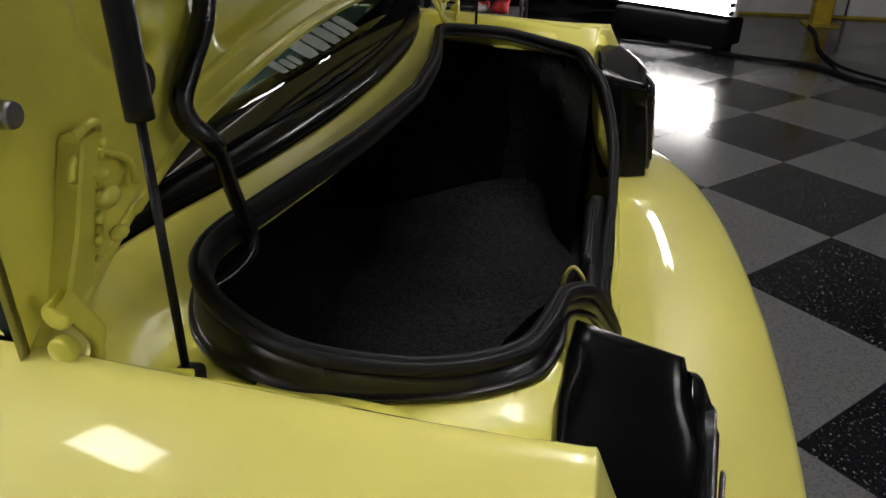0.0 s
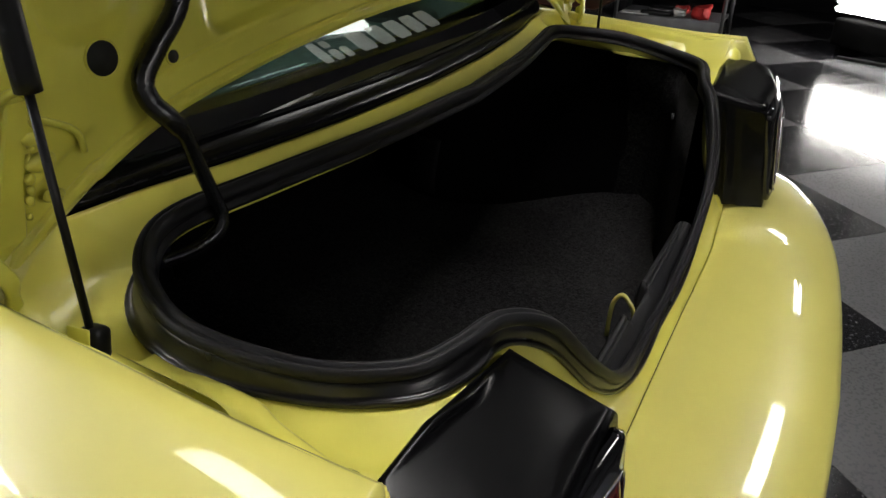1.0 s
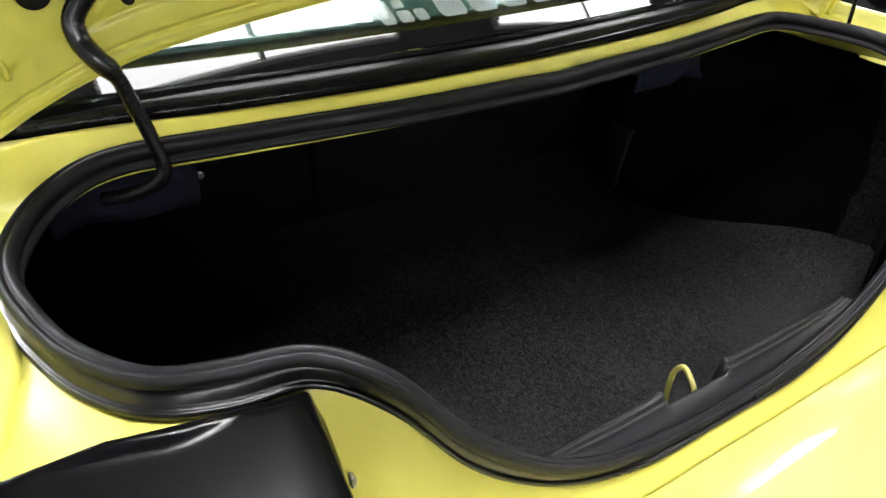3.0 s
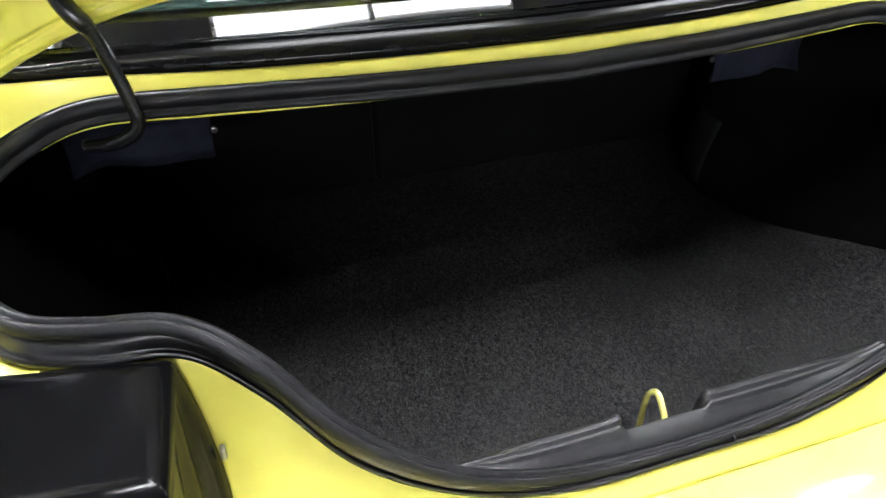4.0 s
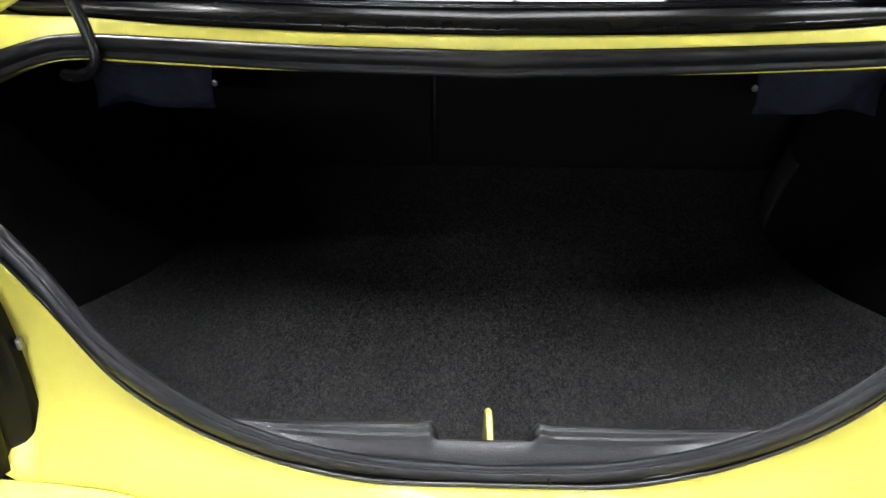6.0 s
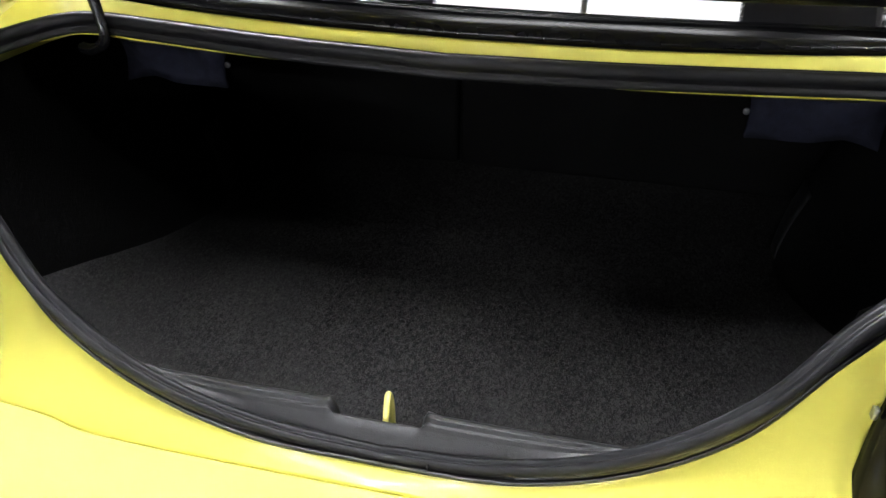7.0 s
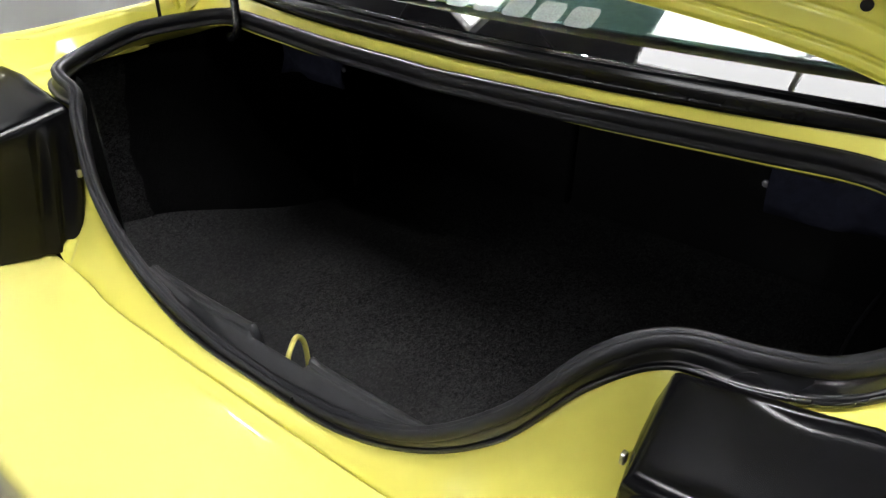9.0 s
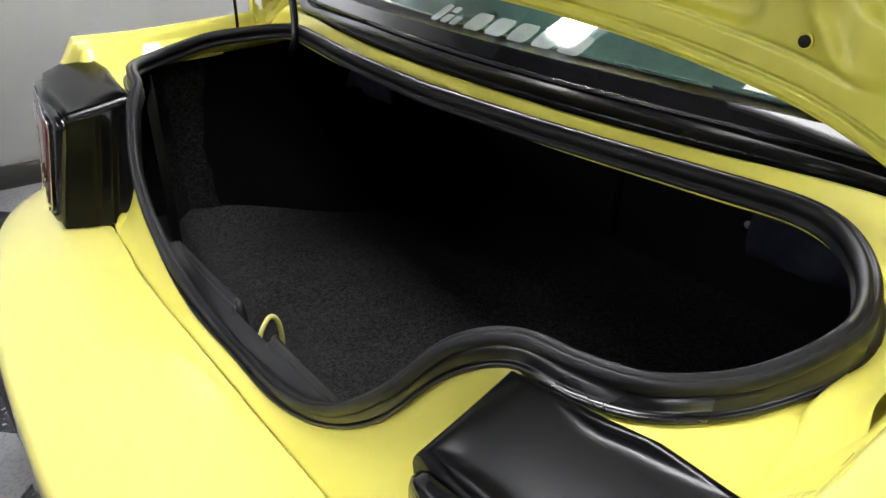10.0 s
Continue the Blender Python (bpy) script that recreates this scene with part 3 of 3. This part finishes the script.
# sill trim with ribs and a notch for the striker
def sill():
    cols = []
    for i in range(109):
        x = -.27 + .54 * i / 108
        far = max(0.0, abs(x) - .10)
        rear = -.036 - .05 * far * .2
        lift = 1.0 * far * far
        a = abs(x + .008)
        notch = 1 / (1 + math.exp((a - .046) / .0014))
        lump = math.exp(-((a - .054) / .007) ** 2) * .004
        crest = .679 + lump - .012 * notch + lift * .10
        y0 = rear
        col = [Vector((x, y0 - .010, .640 + lift)), Vector((x, y0 - .003, .655 + lift)), Vector((x, y0 + .002, .660 + lift))]
        flat = .663 + lift
        for k in range(13):
            f = k / 12
            rib = .0022 * (k % 4 in (1, 2)) * (1 - notch) * (2 < k < 12)
            z = flat + (max(crest, flat - .004) - flat) * f
            if notch > .02:
                deep = max(0.0, min(1.0, (f - .30) / .25))
                z += notch * (.003 * (1 - deep) - .045 * deep * deep)
            col.append(Vector((x, y0 + .006 + .016 * f + .004 * notch, z + rib)))
        col += [Vector((x, y0 + .026, crest - .002 - .030 * notch)), Vector((x, y0 + .030, crest - .02 - .030 * notch)), Vector((x, y0 + .034, .48))]
        cols.append(col)
    return loft(cols)


part("sill_trim", sill(), SILL_PLASTIC, car, "dark grey ribbed plastic trunk sill trim")
hook = spline([(-.004, .020, .60), (-.004, .0185, .646), (-.004, .0145, .667), (-.003, .0045, .678), (-.002, -.0065, .668), (-.001, -.0150, .651), (-.001, -.018, .62)], 5)
part("latch_hook", tube(hook, .0036, 10), YELLOW, car, "yellow wire latch striker")


# trunk lid, open upright
def lid_low(x):
    return 1.062 - 0.20 * x * x - 1.0 * max(0.0, abs(x) - .42) ** 2


def smooth(a, b, t):
    t = max(0.0, min(1.0, (t - a) / (b - a)))
    return t * t * (3 - 2 * t)


def pocket(x, z, x0, x1, z0, z1, r):
    """How far a place lies inside a rounded pocket: 0 outside to 1 on its floor."""
    dx, dz = max(x0 + r - x, x - x1 + r, 0), max(z0 + r - z, z - z1 + r, 0)
    return 1 - smooth(r - .014, r, math.hypot(dx, dz))


def lid_inner():
    rows = []
    nx, nz = 220, 120
    for k in range(nz + 1):
        row = []
        for j in range(nx + 1):
            x = -.69 + 1.38 * j / nx
            lowz = lid_low(x)
            z = lowz + (1.42 - lowz) * (k / nz) ** 1.5
            d = z - lowz
            y = .370 + .003 * (1 - smooth(.0, .006, d))
            y += .004 * (smooth(.013, .016, d) - smooth(.018, .022, d)) - .004 * smooth(.018, .023, d)
            y += .004 * math.exp(-((d - .047) / .0026) ** 2) * (1 - smooth(.47, .52, abs(x)))
            ax = abs(x)
            rib = math.exp(-((ax - (.453 + .70 * max(0.0, 1.112 - z))) / .009) ** 2) * smooth(.045, .06, d)
            y -= .007 * rib
            y += .014 * pocket(ax, d, .03, .402 + .10 * (d - .05), .048, .37, .028)
            y += .013 * pocket(ax, z, .476, .585, 1.104, 1.37, .046)
            y += .004 * smooth(.545, .552, ax) * (1 - smooth(.045, .055, d))
            y -= .003 * pocket(ax, z, .485, .558, 1.050, 1.13, .03)
            y += .008 * smooth(.615, .66, ax) * smooth(.0, .03, d)
            if k > nz - 5:
                y -= .02 * (k - nz + 5) ** 1.5 / 3
            row.append(Vector((x, y, z)))
        rows.append(row)
    for a, b in ((.02, 1.436), (.08, 1.445), (.14, 1.455), (.19, 1.46), (.235, 1.455)):
        rows.append([Vector((p.x, p.y - a * (1 - .75 * smooth(.42, .50, abs(p.x))), b)) for p in rows[nz]])
    return loft(rows)


lid = part("trunk_lid", lid_inner(), YELLOW_IN, car, "open yellow trunk lid seen from its ribbed inner side")
skin = []
for k in range(13):
    row = []
    for j in range(41):
        x = -.695 + 1.39 * j / 40
        lowz = lid_low(x) - .002
        row.append(Vector((x, .400 - .022 * (1 - smooth(0, .04, (1.45 - lowz) * k / 12)) - .02 * smooth(.6, .69, abs(x)), lowz + (1.45 - lowz) * k / 12)))
    skin.append(row)
skin += [[Vector((p.x, p.y - a * (1 - .75 * smooth(.42, .50, abs(p.x))), b)) for p in skin[12]] for a, b in ((.05, 1.468), (.12, 1.485), (.19, 1.490), (.26, 1.47))]
part("outer_skin", loft(skin), YELLOW, lid, "outer skin of the trunk lid")
# uncut holes: flat discs whose near-black colour gives the shade inside
HOLE = material("hole_shadow", (0.004, 0.004, 0.003), 0.8)
for x, y, z, r in ((-.4525, .3648, 1.0780, .0062), (.450, .3632, 1.0835, .0060), (-.5285, .3616, 1.0925, .0150)):
    part("hole_disc", joined(cyl(r, .0012, (x, y, z), "y", 28)), HOLE, lid, "dark disc standing in for a punched hole")
    part("hole_rim", tube([(x + (r + .001) * math.cos(a * math.pi / 14), y + .0003, z + (r + .001) * math.sin(a * math.pi / 14)) for a in range(28)], .0012, 6, closed=True), YELLOW_IN, lid)


def hinge(side):
    """The welded strap on the lid, its two pivots and the arm that meets the body."""
    def v(x, y, z):
        return Vector((side * x, y, z))
    rings = []
    for f, wide in ((0, .009), (.03, .011), (.6, .012), (.85, .017), (1, .019)):
        c = v(.617, .355, 1.080).lerp(v(.648, .368, .968), f)
        rings.append([c + Vector((side * a * wide, b, 0)) for a, b in ((-1, .008), (-1, -.004), (-.86, -.007), (.7, -.009), (.9, -.007), (.9, .010))])
    strap = loft(rings, closed_u=True)
    strap.verts.ensure_lookup_table()
    strap.faces.new([strap.verts[k] for k in range(6)])
    strap.faces.new([strap.verts[24 + k] for k in range(6)])
    h = part("hinge", strap, YELLOW_IN, lid, "yellow painted lid hinge with weld beads", smooth=False)
    rng = random.Random(7)
    for k in range(9):
        b = v(.606 + .0024 * k + rng.uniform(-.001, .001), .349 + .0012 * k, 1.072 - .0105 * k + rng.uniform(-.003, .003))
        bm = bmesh.new()
        bmesh.ops.create_uvsphere(bm, u_segments=10, v_segments=6, radius=rng.uniform(.0028, .0048))
        bmesh.ops.scale(bm, vec=(1, .8, rng.uniform(1.0, 1.6)), verts=bm.verts)
        for q in bm.verts:
            q.co += Vector((noise.noise(q.co * 300 + b * 40), 0, noise.noise(q.co * 300 - b * 40))) * .0012
        bmesh.ops.translate(bm, vec=b, verts=bm.verts)
        part("weld_bead", bm, YELLOW_IN, h)
    # wide weld splats and the pressed ridge round them
    def on_lid(x, y, z):
        return v(x / 1.022, (y + .008) / 1.022, (z - .006) / 1.022)
    for x, z, wide, high in ((.622, 1.057, .013, .008), (.618, 1.026, .009, .006), (.626, 1.077, .008, .005)):
        bm = bmesh.new()
        bmesh.ops.create_uvsphere(bm, u_segments=18, v_segments=10, radius=1.0)
        for q in bm.verts:
            r = 1 + .18 * noise.noise(q.co * 2.3 + Vector((x * 90, 0, z * 70)))
            q.co = on_lid(x, .352, z) + Vector((q.co.x * wide * r, q.co.y * .006, q.co.z * high * r))
        part("weld_splat", bm, YELLOW_IN, h)
    ridge = spline([on_lid(.657, .350, 1.083), on_lid(.648, .353, 1.094), on_lid(.632, .356, 1.096), on_lid(.606, .358, 1.086), on_lid(.582, .3585, 1.070), on_lid(.578, .3590, 1.050)], 5)
    part("pressed_ridge", tube(ridge, .0030, 10), YELLOW_IN, h)
    cap = spline([v(.630, .350, 1.082), v(.622, .345, 1.088), v(.612, .346, 1.087), v(.606, .351, 1.080)], 4)
    part("top_weld", tube(cap, .0036, 8), YELLOW_IN, h)
    part("pivot", cyl(.0110, .010, (side * .680, .352, .974), "x", 28, bevel=.002), YELLOW_IN, h)
    part("pivot", cyl(.0105, .010, (side * .684, .352, .947), "x", 28, bevel=.002), YELLOW_IN, h)
    arm = spline([v(.684, .346, .990), v(.674, .344, .972), v(.664, .341, .948), v(.664, .345, .932), v(.662, .347, .922)], 5)
    n = len(arm)
    part("hinge_arm", loft([[p + Vector((side * a * (1 - .3 * k / n), b, -a * .5)) for a, b in ((-.007, .003), (-.007, -.003), (-.005, -.004), (.005, -.004), (.007, -.003), (.007, .003))] for k, p in enumerate(arm)], closed_u=True), YELLOW_IN, h)
    return h


for side in (1, -1):
    hinge(side)
    strut = part("gas_strut", tube([(side * .640, .293, .888), (side * .640, .2905, 1.106)], .0033, 12), STRUT, lid, "thin black gas strut rod and tube")
    part("tube", tube(spline([(side * .640, .2905, 1.108), (side * .640, .2905, 1.114), (side * .641, .292, 1.25), (side * .642, .31, 1.40)], 3), [.0078] + [.0092] * 9, 16), STRUT, strut)
    part("end_fitting", box((.019, .022, .030), (side * .640, .291, .894), .006, 3, (0, side * -12, 8)), STRUT, strut)
    part("end_bracket", box((.003, .022, .040), (side * .655, .290, .896), .001, 1, (0, side * -14, 8)), YELLOW_IN, strut, "yellow bracket tab")
part("adjuster_bolt", cyl(.009, .010, (-.662, .366, 1.106), "y", 20, bevel=.002), ZINC, lid, "zinc adjuster bolt on the lid")

# wiring loom from the lid into the trunk
path = spline([(-.424, .338, 1.306), (-.440, .338, 1.206), (-.463, .338, 1.136), (-.495, .339, 1.101), (-.514, .340, 1.077), (-.514, .336, 1.057), (-.505, .327, 1.041), (-.493, .325, 1.024),
               (-.485, .324, .998), (-.478, .322, .972), (-.473, .319, .950), (-.470, .316, .932), (-.478, .316, .916), (-.503, .326, .904), (-.53, .342, .899)], 14)
loom = part("wiring_loom", tube(path, [.0098 - .0030 * smooth(92, 100, k) + (.0004 if k < 96 else .0011) * (k % 2) for k in range(len(path))], 14), LOOM, car, "black taped and corrugated wiring loom")

lid.scale, lid.location = (1.022, 1, 1), (0, -.008, .006)

# cabin behind the glass
slab("parcel_shelf", (1.16, .50, .02), (0, .66, .955), SHELF_CLOTH, "dark grey parcel shelf under the rear window", .01)
for side in (1, -1):
    part("speaker_grille", cyl(.085, .012, (side * .36, .62, .969), "z", 32, .075, .003), DARK, car, "round dark speaker grille")
    slab("rear_seat_back", (.50, .12, .34), (side * .28, 1.0, .86), SHELF_CLOTH, "dark cloth rear seat back", .05)
roof = [[Vector((x * .60, 1.06 + .02 * x * x, 1.30 - .03 * x * x)) for x in (-1, -.6, -.2, .2, .6, 1)], [Vector((x * .58, 1.35, 1.345 - .03 * x * x)) for x in (-1, -.6, -.2, .2, .6, 1)], [Vector((x * .56, 1.75, 1.35 - .03 * x * x)) for x in (-1, -.6, -.2, .2, .6, 1)]]
part("roof", thickened(loft(between(roof, 3)), .012), YELLOW, car, "yellow roof panel")
for side in (1, -1):
    pil = [[Vector((side * .60, .46, .985)), Vector((side * .545, .80, 1.16)), Vector((side * .56, 1.08, 1.285)), Vector((side * .545, 1.5, 1.325))], [Vector((side * .665, .44, .965)), Vector((side * .66, .80, 1.07)), Vector((side * .64, 1.05, 1.18)), Vector((side * .62, 1.5, 1.22))], [Vector((side * .69, .40, .950)), Vector((side * .695, .80, .965)), Vector((side * .695, 1.05, .965)), Vector((side * .695, 1.3, .965))]]
    part("rear_pillar", loft(between(pil, 4)), YELLOW, car, "yellow rear roof pillar")
slab("underbody", (1.5, 1.6, .03), (0, .5, .27), DARK, "dark underbody", .01)
for side in (1, -1):
    wheel = part("wheel", joined(cyl(.20, .20, (side * .74, .78, .32), "x", 36, bevel=.01)), ZINC, car, "rear wheel")
    part("tyre", tube([(side * .74, .78 + .245 * math.cos(a * math.pi / 24), .32 + .245 * math.sin(a * math.pi / 24)) for a in range(48)], .075, 14, closed=True), RUBBER, wheel, "black tyre")

# ---- the room ----
S = 0.58


def floor_tiles():
    ground = tagged(obj("floor", box((24, 24, .05), (0, 0, -.029)), GROUT), "checkered floor of black and grey flecked tiles", "floor", kind="structure")
    ux = Vector((0.417, -0.399)).normalized()
    uy = Vector((-ux.y, ux.x))
    origin = Vector((2.512, -.943))
    me = {}
    for k, mat in ((0, TILE_BLACK), (1, TILE_GREY)):
        bm = box((S - .0015, S - .0015, .004), (0, 0, 0), 0.0008, 1)
        m2 = bpy.data.meshes.new("tile")
        bm.to_mesh(m2)
        bm.free()
        m2.materials.append(mat)
        me[k] = m2
    turn = math.atan2(ux.y, ux.x)
    for i in range(-14, 15):
        for j in range(-14, 15):
            c = origin + ux * (i + .5) * S + uy * (j + .5) * S
            if not (-2.75 < c.x < 7.2 and -4.4 < c.y < 4.4):
                continue
            t = new("tile", me[(i + j) % 2])
            t.matrix_basis = Matrix.Translation((c.x, c.y, -.002)) @ Matrix.Rotation(turn, 4, "Z")
            t.parent = ground


tagged(obj("wall_west", box((.1, 12, 3.4), (-2.55, 0, 1.7)), WALL), "plain white painted wall", "wall", kind="structure")
tagged(obj("wall_east", box((.1, 12, 3.4), (7.2, 0, 1.7)), DARK_WALL), "dark wall across the workshop", "wall", kind="structure")
tagged(obj("wall_north", box((12, .1, 3.4), (2.3, 5.5, 1.7)), DARK_WALL), "dark workshop wall", "wall", kind="structure")
# unseen closing wall, white so that its bounce brightens the lid
tagged(obj("bounce_wall_south", box((12, .1, 3.4), (2.3, -5.0, 1.7)), WALL), "plain white painted wall", "wall", kind="structure")
tagged(obj("ceiling", box((12, 12, .1), (2.3, 0, 3.45)), CEIL), "dark grey workshop ceiling", "ceiling", kind="structure")
tagged(obj("baseboard", box((.012, 10, .10), (-2.494, 0, .05), .003), BASE_BLACK), "black vinyl baseboard", "baseboard", kind="structure")


def light_box(place):
    """A hung light bank with two glowing diffusers, a dark joint between them and toothed end caps."""
    root = tagged(empty("ceiling_light", place), "white hung light bank with two lit diffusers", "ceiling light", "light banks over the car")
    part("tray", box((1.46, .54, .05), (0, 0, .055), .006), REFLECTOR, root)
    part("divider", box((.022, .52, .03), (0, 0, .016), .003), REFLECTOR, root)
    for side in (1, -1):
        part("diffuser", box((.69, .50, .014), (side * .362, 0, .020), .004), DIFFUSER, root)
        for k in range(9):
            part("end_tooth", box((.016, .026, .03), (side * .716, (k - 4) * .055, .016), .003), REFLECTOR, root)
        part("hanger", tube([(side * .5, 0, .08), (side * .5, 0, 3.40 - place[2])], .003, 6), DARK, root)
    return root


first = light_box((.18, 1.31, 3.06))
for x, y in BANKS:
    copy_thing(first, pose(x, y, 3.06))


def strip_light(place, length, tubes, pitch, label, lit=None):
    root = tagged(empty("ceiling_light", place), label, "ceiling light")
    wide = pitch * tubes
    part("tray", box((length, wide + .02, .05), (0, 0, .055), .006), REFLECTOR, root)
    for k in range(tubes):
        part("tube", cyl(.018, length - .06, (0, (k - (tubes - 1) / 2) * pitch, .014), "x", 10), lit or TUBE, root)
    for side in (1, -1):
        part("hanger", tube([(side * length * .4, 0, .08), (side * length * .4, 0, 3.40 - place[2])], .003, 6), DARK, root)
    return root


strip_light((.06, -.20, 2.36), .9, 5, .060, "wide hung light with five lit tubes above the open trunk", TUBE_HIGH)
# unseen fill lamp, added to brighten the lid directly and off the south wall
strip_light((-1.0, -4.2, 2.36), 2.4, 4, .10, "added fill light with four lit tubes, unseen, for the lid", LID_FILL_TUBE)
# another added lamp out of view, only there to lift the west wall
strip_light((-1.62, 2.35, 2.36), 1.6, 8, .085, "added wide fill light with eight lit tubes, unseen, for the white wall", WALL_FILL_TUBE)
small = strip_light((-1.10, 1.0, 2.36), .24, 5, .040, "small hung light with five lit tubes near the white wall", TUBE_WARM)
small.rotation_euler.z = radians(60)
strip_light((2.08, -.66, 2.36), .66, 4, .043, "short hung light with four lit tubes")
strip_light((3.5, -.66, 2.36), .35, 2, .06, "very short hung light with two lit tubes")

# across the workshop
MATT_BLACK = material("matt_black", (.006, .006, .006), .9, vary=.4, scale=8, spec=.08)


def low_bank():
    root = tagged(empty("light_panel", (5.05, -.52, 0)), "bright tube light bank on a low black stand", "light panel")
    root.rotation_euler.z = radians(-35)
    part("stand", box((.30, .98, .20), (.14, 0, .155), .02), MATT_BLACK, root, "low matt black stand")
    for side in (1, -1):
        part("foot", box((.26, .04, .055), (.14, side * .42, .0275), .006), MATT_BLACK, root)
    part("back_tray", box((.05, 1.06, .31), (.06, 0, .44), .01), REFLECTOR, root)
    for k in range(5):
        part("tube", cyl(.018, 1.0, (0, 0, .315 + .06 * k), "y", 10), TUBE, root)
        for side in (1, -1):
            part("socket", box((.045, .022, .030), (.004, side * .51, .315 + .06 * k), .004), DARK, root)
    return root


low_bank()
YELLOW_POST = material("yellow_steel", (.55, .40, .03), .45, vary=.25, scale=12)
post = tagged(empty("bollard", (6.35, -1.98, 0)), "yellow painted steel post on a base plate", "post")
part("column", box((.16, .16, 1.1), (0, 0, .55), .012), YELLOW_POST, post)
part("base_plate", box((.28, .28, .015), (0, 0, .0075), .003), YELLOW_POST, post)
DOOR = material("door_white", (.85, .85, .86), .5, vary=.12, scale=6)
door = tagged(empty("garage_door", (6.75, -2.3, 0)), "closed white sectional garage door with a yellow bottom strip", "garage door")
for k in range(7):
    for j in range(2):
        part("panel", box((.05, 1.56, .395), (0, (j - .5) * 1.58, .20 + .40 * k), .012, 2), DOOR, door)
part("bottom_seal", box((.06, 3.16, .03), (-.002, 0, .012), .008), YELLOW_POST, door, "yellow bottom strip")
CABLE = material("cable_black", (.006, .006, .007), .7, vary=.3, scale=30, spec=.2)
cable = tagged(obj("floor_cable", tube(spline(CABLE_A, 6), .014, 8), CABLE), "thick black cable lying on the floor", "cable")
tagged(obj("floor_cable", tube(spline(CABLE_B, 6), .012, 8), CABLE), "thin black cable looped on the floor", "cable")
GREY_STEEL = material("grey_steel", (.16, .16, .17), .45, metal=.3, vary=.2, scale=10)
RED = material("red_cloth", (.45, .02, .02), .7, vary=.3, scale=20)
WHITE = material("white_plastic", (.7, .7, .7), .4, vary=.1, scale=20)
cart = tagged(empty("tool_cart", (5.2, 1.04, 0)), "grey steel cart with a loaded lower shelf", "cart")
for z in (.178, .60, .95):
    part("shelf", box((.42, .80, .025), (0, 0, z), .005), GREY_STEEL, cart)
part("apron", box((.012, .80, .14), (-.216, 0, .115), .003), GREY_STEEL, cart, "folded grey steel front")
for a in (-1, 1):
    for b in (-1, 1):
        part("leg", tube([(a * .20, b * .412, .0), (a * .20, b * .412, .97)], .016, 12), ZINC, cart, "shiny steel tube")


def crumpled(name, size, place, mat, label, category, wild=.012):
    bm = box((0.002 + size[0], size[1], size[2]), place, min(size) * .3, 3)
    bmesh.ops.subdivide_edges(bm, edges=bm.edges[:], cuts=2, use_grid_fill=True)
    low = place[2] - size[2] / 2
    for q in bm.verts:
        q.co.x += noise.noise(q.co * 22) * wild
        q.co.y += noise.noise(q.co * 22 + Vector((3, 0, 0))) * wild
        q.co.z = max(low, q.co.z + noise.noise(q.co * 25 + Vector((0, 7, 0))) * wild)
    tagged(obj(name, bm, mat), label, category)


crumpled("red_cloth", (.13, .13, .09), (5.06, .80, .236), RED, "crumpled red cloth on the steel cart", "cloth", .03)
crumpled("red_cloth", (.10, .10, .05), (5.22, .98, .216), RED, "small red rag on the steel cart", "cloth", .02)
crumpled("paper_sheet", (.12, .22, .012), (5.05, 1.30, .197), WHITE, "white paper sheet on the steel cart", "paper", .006)
crumpled("black_case", (.14, .20, .05), (5.12, 1.11, .216), DARK, "small black case on the steel cart", "case", .006)
crumpled("white_bag", (.09, .09, .06), (5.06, .965, .221), WHITE, "small white plastic bag on the steel cart", "bag", .02)
crumpled("black_tool", (.05, .24, .035), (5.03, 1.14, .208), STRUT, "black hand tool on the steel cart", "tool", .006)
MAT_BROWN = material("brown_mat", (.16, .06, .03), .8, vary=.3, scale=30)
tagged(obj("floor_mat", box((.7, 1.0, .012), (6.42, 2.45, .006), .004), MAT_BROWN), "brown rubber mat on the floor", "mat")

floor_tiles()
